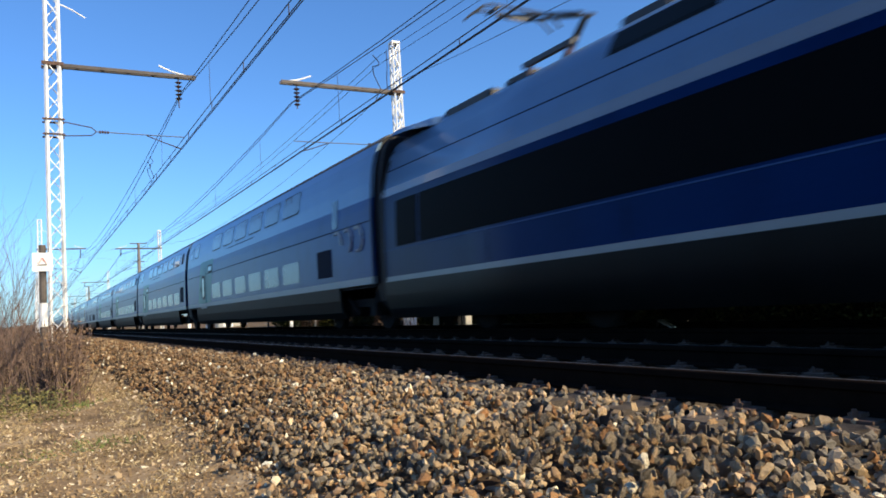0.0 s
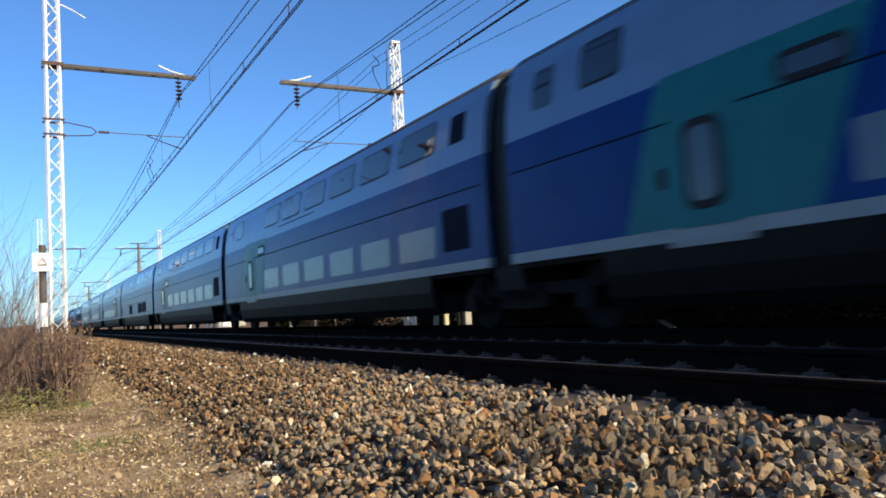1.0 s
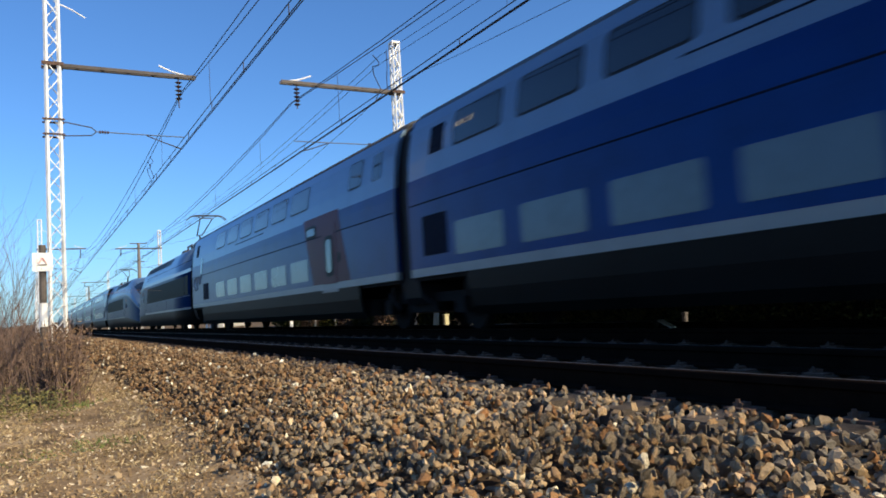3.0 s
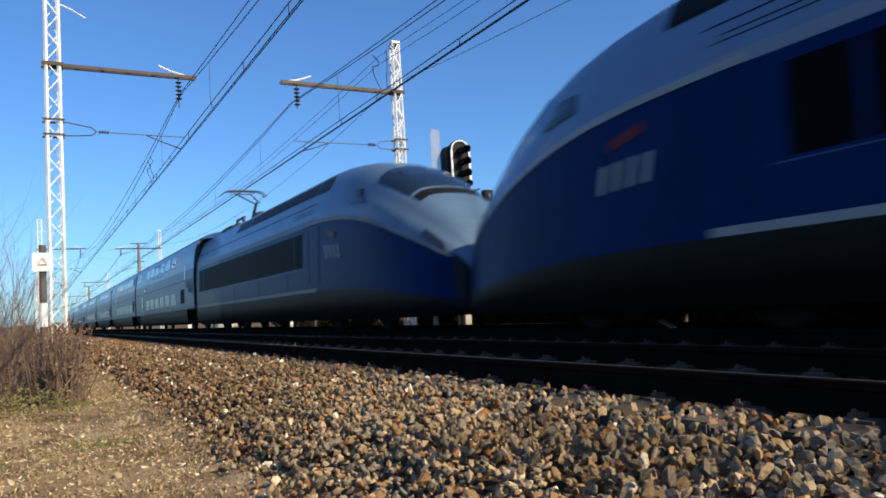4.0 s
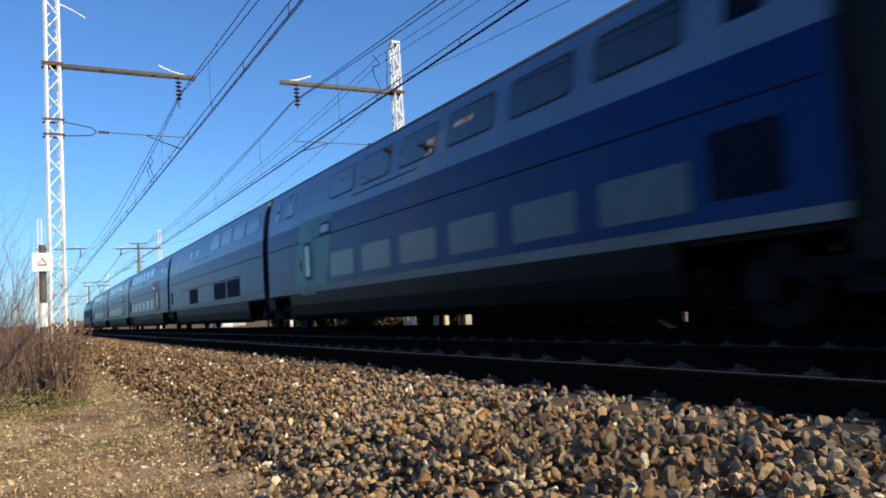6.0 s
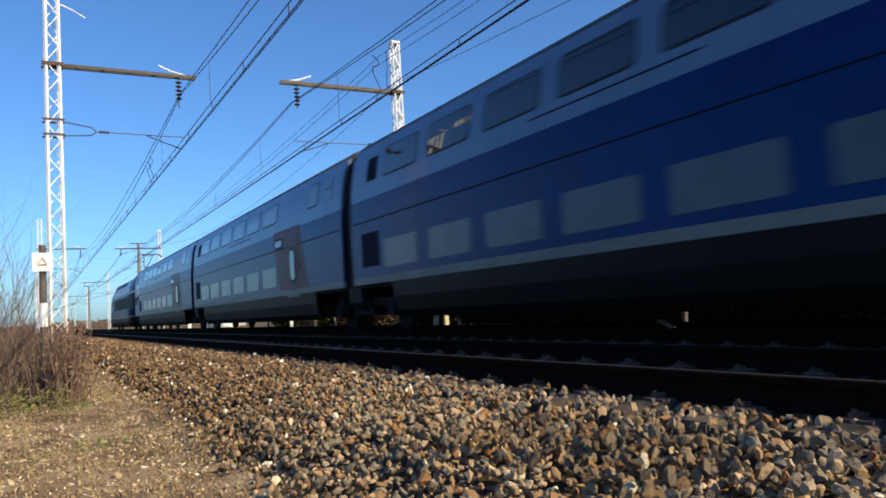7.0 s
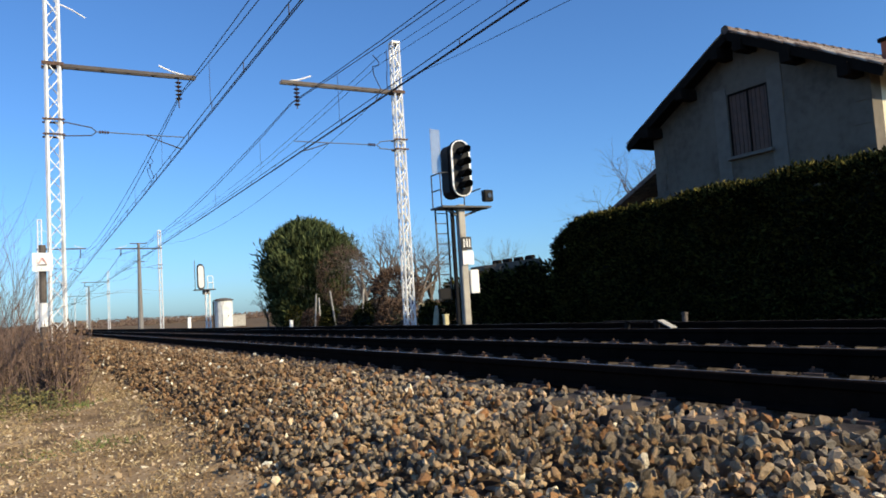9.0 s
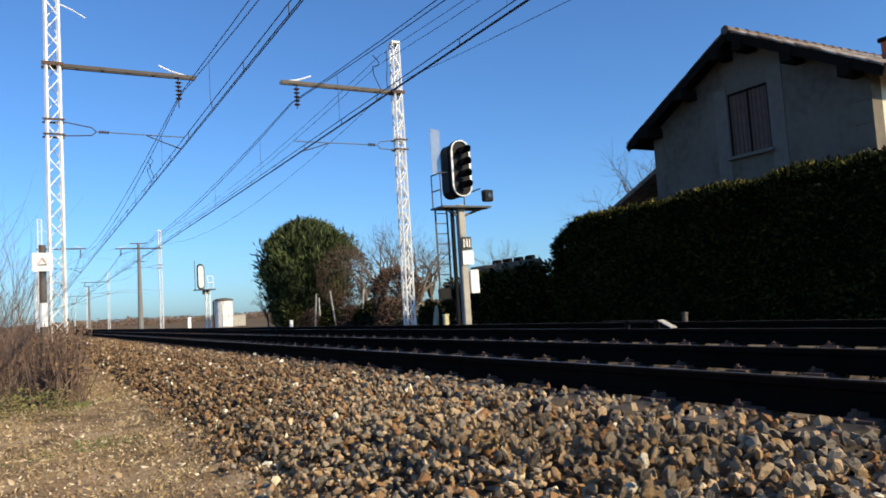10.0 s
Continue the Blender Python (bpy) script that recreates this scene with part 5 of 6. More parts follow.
def build_house():
    X0, X1 = 17.0, 25.0                        # gable wall faces the line
    YA, YB = 9.72, 16.55
    ym = (YA + YB) / 2
    ze, zr = 5.36, 7.25
    gz = -0.35
    t = thing("house", Matrix(), "two-storey grey rendered house with clay tile roof and closed shutters", "house", "")
    th = 0.4
    wall = bmesh.new()
    w0, w1, wz0, wz1 = 12.42, 13.7, 4.05, 5.8     # window opening in the gable
    prof = [(YA, gz), (YB, gz), (YB, ze), (ym, zr), (YA, ze)]
    # the gable in one piece, split down the middle of its opening
    mid_y = (w0 + w1) / 2
    z_mid = zr - (zr - ze) * abs(mid_y - ym) / (ym - YA)
    for poly in ([(YA, gz), (mid_y, gz), (mid_y, wz0), (w0, wz0), (w0, wz1), (mid_y, wz1), (mid_y, z_mid), (YA, ze)],
                 [(mid_y, gz), (YB, gz), (YB, ze), (ym, zr), (mid_y, z_mid), (mid_y, wz1), (w1, wz1), (w1, wz0), (mid_y, wz0)]):
        f = [wall.verts.new((X0, a, b)) for a, b in poly]
        g = [wall.verts.new((X0 + th, a, b)) for a, b in poly]
        wall.faces.new(f)
        wall.faces.new(g[::-1])
        for i in range(len(f)):
            j = (i + 1) % len(f)
            wall.faces.new((f[i], g[i], g[j], f[j]))
    bmesh.ops.remove_doubles(wall, verts=wall.verts[:], dist=0.001)
    bmesh.ops.recalc_face_normals(wall, faces=wall.faces[:])
    part("gable_wall", wall, M["stucco"], t, "stained grey rendered gable wall, darkened for shade")
    for y in (YA, YB):
        bm = bmesh.new()
        box(bm, ((X0 + th + X1) / 2, y + (th / 2 if y == YA else -th / 2), (gz + ze) / 2), (X1 - X0 - th, th, ze - gz))
        part("side_wall", bm, M["cream"], t, "cream rendered side wall with sunlight in its colour")
    bm = bmesh.new()
    box(bm, (X1, ym, (gz + ze) / 2), (0.3, YB - YA, ze - gz))
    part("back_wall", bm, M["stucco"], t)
    for y, dy in ((YA, 0.2), (YB, -0.2)):
        for i in range(10):
            wq = 0.4 if i % 2 else 0.5
            part("corner_stone", bevelled((X0 - 0.005, y + math.copysign(wq / 2 - 0.01, dy), gz + 0.28 + 0.55 * i), (0.03, wq, 0.535), 0.006), M["stucco"], t)
    win = part("window_frame", bevelled((X0 - 0.004, w0 - 0.24, 3.1), (0.03, 0.44, 6.2), 0.006), M["limestone"], t, "pale stone strip beside the window")
    part("window_frame", bevelled((X0 - 0.004, w1 + 0.24, 3.0), (0.03, 0.44, 6.0), 0.006), M["limestone"], t, "pale stone strip beside the window")
    part("sill", bevelled((X0 - 0.06, (w0 + w1) / 2, wz0 - 0.06), (0.17, w1 - w0 + 0.16, 0.09), 0.012), M["limestone"], win)
    for k in range(2):
        yc = w0 + (w1 - w0) * (0.25 + 0.5 * k)
        sh = part("shutter", bevelled((X0 + 0.08, yc, (wz0 + wz1) / 2), (0.05, (w1 - w0) / 2 - 0.02, wz1 - wz0 - 0.02), 0.008), M["shutter"], t, "closed brown wooden shutter")
        for i in range(5):
            bm = bmesh.new()
            box(bm, (X0 + 0.05, yc - 0.27 + 0.135 * i, (wz0 + wz1) / 2), (0.02, 0.12, wz1 - wz0 - 0.06))
            part("board", bm, M["shutter"], sh)
    bm = bmesh.new()
    for yy in (w0 + 0.02, mid_y, w1 - 0.02):
        box(bm, (X0 + 0.045, yy, (wz0 + wz1) / 2), (0.05, 0.05, wz1 - wz0))
    box(bm, (X0 + 0.045, mid_y, wz1 - 0.03), (0.05, w1 - w0, 0.06))
    part("shutter_frame", bm, M["beam"], t, "dark timber frame round the shutters")
    # roof: two slopes with an overhang, on timber purlins
    over, ex = 0.62, 0.55
    slope = (zr - ze) / (ym - YA)
    for s in (-1, 1):
        bm = bmesh.new()
        y_e = ym + s * (ym - YA + over)
        z_e = zr - slope * (ym - YA + over)
        q = [(X0 - ex, ym, zr + 0.1), (X1 + 0.3, ym, zr + 0.1), (X1 + 0.3, y_e, z_e + 0.1), (X0 - ex, y_e, z_e + 0.1)]
        top = [bm.verts.new(v) for v in q]
        low = [bm.verts.new((a, b, c - 0.12)) for a, b, c in q]
        bm.faces.new(top)
        bm.faces.new(low[::-1])
        for i in range(4):
            j = (i + 1) % 4
            bm.faces.new((top[i], low[i], low[j], top[j]))
        bmesh.ops.recalc_face_normals(bm, faces=bm.faces[:])
        roof = part("roof_slope", bm, M["beam"], t)
        n_row, n_col = 12, 14
        run = math.hypot(ym - YA + over, z_e - zr)
        ang = math.atan2(zr - z_e, ym - YA + over)
        tm = bmesh.new()
        ring0 = [(0.105 * math.cos(a), 0.07 * math.sin(a)) for a in [radians(30 * i) for i in range(7)]]
        fr = [tm.verts.new((x, 0, z)) for x, z in ring0]
        bk = [tm.verts.new((x * 0.8, 0.46, z * 0.8 + 0.025)) for x, z in ring0]
        for i in range(6):
            tm.faces.new((fr[i], bk[i], bk[i + 1], fr[i + 1]))
        bmesh.ops.recalc_face_normals(tm, faces=tm.faces[:])
        bmesh.ops.solidify(tm, geom=tm.faces[:], thickness=0.018)
        me = bpy.data.meshes.new("tile")
        tm.to_mesh(me)
        tm.free()
        me.materials.append(M["tile"])
        for c in range(n_col):
            for r in range(n_row):
                u = run * r / n_row
                o = new("tile", me)
                o.parent = roof
                # laid from the eave upwards
                y = y_e - s * math.cos(ang) * u
                z = z_e + 0.12 + math.sin(ang) * u
                o.matrix_basis = Matrix.Translation((X0 - ex + 0.08 + 0.215 * c + random.uniform(-0.01, 0.01), y, z)) @ Matrix.Rotation(0 if s < 0 else math.pi, 4, "Z") @ Matrix.Rotation(ang, 4, "X")
        far = bmesh.new()
        for c in range(n_col, int((X1 + 0.3 - X0 + ex) / 0.215)):
            x = X0 - ex + 0.08 + 0.215 * c
            tube(far, [(x, y_e, z_e + 0.12), (x, ym, zr + 0.12)], 0.09, 6)
        tagged(part("tile_rows", far, M["tile"], roof), kind="stuff")
        for u in (0.1, 0.46, 0.84):
            y = ym + s * (ym - YA + 0.35) * u
            z = zr - slope * abs(y - ym) - 0.20
            bm = bmesh.new()
            box(bm, (X0 - ex / 2 + 0.1, y, z), (ex + 0.36, 0.26, 0.30))
            part("purlin", bm, M["beam"], t, "dark timber purlin end")
        bm = bmesh.new()
        beam(bm, (X0 - ex + 0.02, ym, zr - 0.03), (X0 - ex + 0.02, y_e, z_e - 0.03), 0.05, 0.2)
        part("barge_board", bm, M["beam"], t)
    ridge = bmesh.new()
    for i in range(20):
        x = X0 - ex + 0.42 * i
        tube(ridge, [(x, ym, zr + 0.14), (x + 0.45, ym, zr + 0.12)], [0.13, 0.11], 8)
    part("ridge_tiles", ridge, M["tile"], t)
    ch = part("chimney", bevelled((20.2, 10.75, 6.0), (0.55, 0.55, 1.5), 0.02), M["brick"], t, "brick chimney")
    part("chimney_cap", bevelled((20.2, 10.75, 6.78), (0.66, 0.66, 0.12), 0.02), M["beam"], ch)


def build_annex():
    t = thing("outbuilding", Matrix(), "low outbuilding with tiled roof behind the hedge", "outbuilding", "")
    bm = bmesh.new()
    box(bm, (20.5, 17.75, 1.7), (3.4, 2.3, 4.0))
    part("wall", bm, M["stucco"], t)
    for s in (-1, 1):
        bm = bmesh.new()
        q = [(18.2, 17.65, 4.6), (22.6, 17.65, 4.6), (22.6, 17.65 + s * 2.4, 3.55), (18.2, 17.65 + s * 2.4, 3.55)]
        top = [bm.verts.new(v) for v in q]
        low = [bm.verts.new((a, b, c - 0.16)) for a, b, c in q]
        bm.faces.new(top)
        bm.faces.new(low[::-1])
        for i in range(4):
            j = (i + 1) % 4
            bm.faces.new((top[i], low[i], low[j], top[j]))
        bmesh.ops.recalc_face_normals(bm, faces=bm.faces[:])
        part("roof", bm, M["tile"], t)
    wl_ = thing("garden_wall", Matrix(), "dark stone garden wall with rounded coping behind shrubs", "wall", "")
    bm = bmesh.new()
    box(bm, (16.2, 24.2, 0.80), (0.35, 4.5, 2.3))
    part("wall_body", bm, M["stucco"], wl_)
    for i in range(4):
        part("coping", bar([(16.2, 22.2 + 0.75 * i, 2.02), (16.2, 22.65 + 0.75 * i, 2.02)], 0.09, 8), M["beam"], wl_)


# ---------------------------------------------------------------- plants


def leaf_cloud(name, centres, normals, size, seed, material, parent, droop=0.3, blades=3, wide=1.0):
    """Sprays of small blades standing out of a surface."""
    rng = np.random.default_rng(seed)
    n = len(centres)
    verts, faces = [], []
    for k in range(blades):
        d = normals + rng.normal(scale=0.65, size=(n, 3))
        d[:, 2] -= droop * rng.random(n)
        d /= np.linalg.norm(d, axis=1, keepdims=True)
        side = np.cross(d, rng.normal(size=(n, 3)))
        side /= np.linalg.norm(side, axis=1, keepdims=True) + 1e-9
        l = size * rng.uniform(0.6, 1.5, (n, 1))
        w = l * rng.uniform(0.10, 0.24, (n, 1)) * wide
        c = centres + rng.normal(scale=size * 0.5, size=(n, 3))
        quad = np.stack([c - side * w * 0.3, c + d * l * 0.5 - side * w, c + d * l, c + d * l * 0.5 + side * w], 1)
        verts.append(quad.reshape(-1, 3))
        faces.append(np.arange(n * 4).reshape(-1, 4) + k * n * 4)
    return soup(name, np.concatenate(verts).tolist(), np.concatenate(faces).tolist(), material, parent)


def build_hedge():
    t = thing("hedge", Matrix(), "tall dense clipped conifer hedge, sunlit along its top", "hedge", "")
    rng = np.random.default_rng(3)
    x0, x1, y0, y1, top = 13.3, 15.0, 2.5, 17.2, 2.58
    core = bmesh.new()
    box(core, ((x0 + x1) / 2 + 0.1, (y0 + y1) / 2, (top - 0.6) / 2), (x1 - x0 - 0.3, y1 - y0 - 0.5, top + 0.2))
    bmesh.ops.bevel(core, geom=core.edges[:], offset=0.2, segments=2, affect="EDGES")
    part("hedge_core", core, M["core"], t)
    pts, nor = [], []
    n1 = 26000
    p = np.column_stack([np.full(n1, x0), rng.uniform(y0, y1, n1), rng.uniform(-0.3, top, n1)])
    pts.append(p), nor.append(np.tile([-1.0, 0, 0.25], (n1, 1)))
    n2 = 17000
    p = np.column_stack([rng.uniform(x0, x1, n2), rng.uniform(y0, y1, n2), np.full(n2, top)])
    pts.append(p), nor.append(np.tile([0, 0, 1.0], (n2, 1)))
    n3 = 4500
    p = np.column_stack([rng.uniform(x0, x1, n3), np.full(n3, y1), rng.uniform(-0.3, top, n3)])
    pts.append(p), nor.append(np.tile([0, 1.0, 0.2], (n3, 1)))
    pts, nor = np.concatenate(pts), np.concatenate(nor)
    bumpy = np.array([noise.noise((a * 0.9, b * 0.9, c * 0.9)) + 0.5 * noise.noise((a * 2.6, b * 2.6, c * 2.6)) for a, b, c in pts])
    round_ = np.clip((pts[:, 1] - (y1 - 1.8)) / 1.8, 0, 1)
    pts[:, 2] -= 0.55 * round_ ** 2 * (pts[:, 2] / top)
    pts += nor * (0.16 * bumpy[:, None])
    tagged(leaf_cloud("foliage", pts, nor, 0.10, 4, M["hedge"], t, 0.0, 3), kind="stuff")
    # paler leaves along the top, sunlight put into their colour
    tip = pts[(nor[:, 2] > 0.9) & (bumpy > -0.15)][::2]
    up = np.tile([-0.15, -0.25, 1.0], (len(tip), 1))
    tagged(leaf_cloud("new_growth", tip, up, 0.10, 6, M["hedge_lit_top"], t, 0.0, 3, 0.8), kind="stuff")


def build_shrub_row():
    t = thing("shrub_row", Matrix(), "dark low evergreen shrubs in the shade of the hedge", "shrubs", "")
    rng = np.random.default_rng(33)
    n = 5200
    y = rng.uniform(16.6, 25.5, n)
    top = 1.52 + 0.30 * np.array([noise.noise((0, k * 1.3, 2)) for k in y]) - 0.05 * np.clip(y - 21, 0, 9)
    z = -0.35 + (top + 0.35) * rng.uniform(0, 1, n) ** 0.7
    x = 14.2 + 0.35 * np.array([noise.noise((1, a, b)) for a, b in zip(y, z)]) + 0.8 * np.clip(z / 2, 0, 1) ** 2
    pts = np.column_stack([x, y, z])
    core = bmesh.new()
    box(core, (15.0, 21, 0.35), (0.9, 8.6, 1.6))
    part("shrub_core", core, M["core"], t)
    tagged(leaf_cloud("shrub_leaves", pts, np.tile([-0.8, 0, 0.6], (n, 1)), 0.17, 34, M["hedge"], t, 0, 3), kind="stuff")


def build_conifer():
    t = thing("conifer_tree", pose(15.75, 47.5, -0.35), "broad dark evergreen tree with a rounded uneven crown", "tree", "")
    part("trunk", bar([(0, 0, 0), (0.1, 0, 2.5), (0, 0, 5)], [0.3, 0.2, 0.08], 8), M["bark"], t)
    rng = np.random.default_rng(8)
    n = 42000
    th, u = rng.uniform(0, 2 * np.pi, n), rng.uniform(0, 1, n)
    z = 0.1 + 6.55 * u
    prof = np.interp(z, [0, 0.8, 2, 3.4, 4.7, 5.5, 6.2, 6.7], [1.75, 2.0, 2.3, 2.65, 2.9, 2.5, 1.7, 0.5])
    nz = np.interp(z, [0, 3, 5, 6.2, 7], [-0.1, 0.0, 0.35, 0.8, 1.2])
    nor = np.column_stack([np.cos(th), np.sin(th), nz])
    nor /= np.linalg.norm(nor, axis=1, keepdims=True)
    lump = np.array([noise.noise((math.cos(a) * 1.7, math.sin(a) * 1.7, b * 0.75)) + 0.6 * noise.noise((math.cos(a) * 4, math.sin(a) * 4, b * 1.8)) for a, b in zip(th, z)])
    spike = np.array([max(0.0, noise.noise((math.cos(a) * 9, math.sin(a) * 9, b * 4.0 + 3))) for a, b in zip(th, z)])
    r = prof * (0.78 + 0.30 * lump + 0.75 * spike) * np.where(rng.random(n) < 0.3, rng.uniform(0.6, 1, n), 1)
    pts = np.column_stack([np.cos(th) * r * 0.9 + 0.25, np.sin(th) * r * 0.9, z * 0.965 + 0.25 * lump])
    up = nor * 0.9 + np.array([0, 0, 1.0])      # flame-like sprays, tips upwards
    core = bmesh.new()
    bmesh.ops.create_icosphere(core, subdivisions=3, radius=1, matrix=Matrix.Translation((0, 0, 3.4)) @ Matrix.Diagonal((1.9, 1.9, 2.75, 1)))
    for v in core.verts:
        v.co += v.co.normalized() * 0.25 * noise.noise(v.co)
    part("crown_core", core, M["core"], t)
    tagged(leaf_cloud("crown", pts, up, 0.40, 9, M["conifer"], t, -0.6, 3, 0.5), kind="stuff")


def grow(bm, rnd, p, d, length, r, depth, spread=0.55):
    """A limb with its forks."""
    pts, rad = [p], [r]
    k = 3
    for i in range(k):
        d = (d + Vector([rnd.gauss(0, 0.14) for _ in range(3)])).normalized()
        p = p + d * length / k
        pts.append(p)
        rad.append(r * (1 - 0.45 * (i + 1) / k))
    tube(bm, pts, rad, 5 if depth > 2 else 3)
    if depth:
        for _ in range(rnd.choice((2, 3, 3))):
            e = (d + Vector([rnd.gauss(0, spread) for _ in range(3)]) + Vector((0, 0, 0.12))).normalized()
            grow(bm, rnd, pts[rnd.choice((2, 3, 3))], e, length * rnd.uniform(0.6, 0.85), rad[-1] * 0.75, depth - 1, spread)


def build_bare_tree(x, y, h, seed, label, m="bark", depth=4, lean=(0, 0), spread=0.5, thick=1.0):
    t = thing("bare_tree", pose(x, y, -0.35), label, "tree", "leafless trees")
    rnd = random.Random(seed)
    tr = bmesh.new()
    top = Vector((lean[0] * 0.3, lean[1] * 0.3, h * 0.3))
    tube(tr, [(0, 0, 0), top * 0.5, top], [h * 0.026, h * 0.022, h * 0.019], 7)
    part("trunk", tr, M[m], t)
    br = bmesh.new()
    for k in range(6):
        d = Vector((lean[0] + rnd.gauss(0, 0.4), lean[1] + rnd.gauss(0, 0.4), 1)).normalized()
        grow(br, rnd, top * rnd.uniform(0.7, 1.0), d, h * 0.27, h * 0.018 * thick, depth, spread)
    tagged(part("branchwork", br, M[m], t), kind="stuff")
    return t


def build_red_bush(x, y, z, w, h, seed, name, label):
    t = thing(name, pose(x, y, z), label, "bush", "garden shrubs")
    rnd = random.Random(seed)
    br = bmesh.new()
    for k in range(12):
        d = Vector((rnd.gauss(0, 0.4), rnd.gauss(0, 0.4), 1)).normalized()
        grow(br, rnd, Vector((rnd.uniform(-0.2, 0.2), rnd.uniform(-0.2, 0.2), 0)), d, h * 0.42, 0.035, 2)
    part("branchwork", br, M["bark"], t)
    rng = np.random.default_rng(seed)
    n = 2600
    v = rng.normal(size=(n, 3))
    v /= np.linalg.norm(v, axis=1, keepdims=True)
    c = v * rng.uniform(0.5, 1, (n, 1)) ** 0.5 * np.array([w / 2, w / 2, h / 2.6]) + np.array([0, 0, h * 0.6])
    tagged(leaf_cloud("dry_leaves", c, v, 0.14, seed, M["rusty_leaf"], t, 0.2, 2), kind="stuff")


def build_brambles():
    """Dry tangled weeds and saplings beside the sign, with gaps between the stems."""
    t = thing("bramble_thicket", pose(0, 0, 0), "dry brown brambles and weeds growing beside the track", "thicket", "")
    t["kind"] = "stuff"
    rnd = random.Random(12)
    st = bmesh.new()
    dry, dry_n, low, low_n = [], [], [], []

    def leaf(where, at):
        (dry if where else low).append(at[:])
        (dry_n if where else low_n).append((rnd.gauss(0, 1), rnd.gauss(0, 1), 0.4))
    for k in range(2100):
        y = rnd.uniform(12.0, 28)
        x = rnd.uniform(-4.6, 0.10 + 0.03 * (y - 12)) if rnd.random() < 0.75 else rnd.gauss(0.25, 0.2)
        if noise.noise((x * 1.6, y * 0.8, 11)) < -0.22:
            continue
        z = earth_z(x, y) - 0.02
        h = rnd.uniform(0.35, 1.15) * (0.8 if y < 14 else 1.35) * (0.65 if x > 0.35 else 1)
        d = Vector((rnd.gauss(0, 0.2), rnd.gauss(0, 0.2), 1)).normalized()
        p = Vector((x, y, z))
        q = p + d * h * 0.55
        e = (d + Vector((rnd.gauss(0, 0.4), rnd.gauss(0, 0.4), -0.05))).normalized()
        s = q + e * h * 0.5
        tube(st, [p, q, s], [0.009, 0.007, 0.003], 3)
        for j in range(rnd.choice((1, 2, 3))):
            b = p.lerp(s, rnd.uniform(0.4, 0.95))
            f = b + Vector((rnd.gauss(0, 0.14), rnd.gauss(0, 0.14), rnd.uniform(0.03, 0.25)))
            tube(st, [b, f], [0.005, 0.002], 3)
            if rnd.random() < 0.6:
                leaf(True, f)
        for j in range(2):
            leaf(rnd.random() < 0.6, p.lerp(q, rnd.uniform(0.1, 1)))
    for k in range(240):                        # low olive weeds in front of the stems
        x, y = rnd.uniform(-2.4, 0.35), rnd.uniform(10.6, 13.6)
        p = Vector((x, y, earth_z(x, y) - 0.02))
        for j in range(7):
            leaf(False, p + Vector((rnd.gauss(0, 0.12), rnd.gauss(0, 0.12), rnd.uniform(0.02, 0.32))))
    for k in range(300):                        # a leafy reddish clump at the foot of the sign
        x, y = rnd.gauss(0.40, 0.12), rnd.uniform(12.6, 15.6)
        p = Vector((x, y, earth_z(x, y) - 0.02))
        s = p + Vector((rnd.gauss(0, 0.13), rnd.gauss(0, 0.15), rnd.uniform(0.5, 1.35)))
        tube(st, [p, p.lerp(s, 0.5) + Vector((rnd.gauss(0, 0.04), 0, 0)), s], [0.008, 0.006, 0.003], 3)
        for j in range(5):
            leaf(True, p.lerp(s, rnd.uniform(0.45, 1)) + Vector((rnd.gauss(0, 0.06), rnd.gauss(0, 0.06), 0)))
    for k in range(330):                        # taller bare saplings behind
        y = rnd.uniform(14, 28)
        x = rnd.uniform(-4.8, -0.15)
        p = Vector((x, y, earth_z(x, y) - 0.02))
        grow(st, rnd, p, Vector((rnd.gauss(0, 0.10), rnd.gauss(0, 0.10), 1)).normalized(), rnd.uniform(1.0, 1.85), 0.013, 2, 0.24)
    part("stem_tangle", st, M["twig"], t)
    for name, c, nn, m in (("dry_leaves", dry, dry_n, "dryleaf"), ("weed_leaves", low, low_n, "weed")):
        nn = np.array(nn)
        nn /= np.linalg.norm(nn, axis=1, keepdims=True)
        leaf_cloud(name, np.array(c), nn, 0.06, 13, M[m], t, 0.5, 2, 0.9)


def build_grass():
    rng = np.random.default_rng(17)
    for name, count, m, label, x0, x1, y0, y1, size in (
            ("dry_grass", 26000, "straw", "short dry straw-coloured grass on the earth", -3.2, 1.3, 3.2, 28, 0.045),
            ("green_grass", 11000, "green_grass", "patches of low green grass on the earth", -2.6, 0.9, 2.6, 18, 0.05)):
        p = np.column_stack([rng.uniform(x0, x1, count), rng.uniform(y0, y1, count)])
        k = np.array([noise.noise((a * 1.1, b * 1.1, 5 if m == "straw" else 9)) for a, b in p])
        p = p[k > (-0.15 if m == "straw" else 0.2)]
        c = np.column_stack([p, [earth_z(a, b) for a, b in p]])
        nor = np.column_stack([rng.normal(size=(len(c), 2)) * 0.9, np.full(len(c), 0.55)])
        ob = leaf_cloud(name, c, nor, size, 18, M[m], None, 0.0, 4, 0.5)
        tagged(ob, label, "grass", kind="stuff")


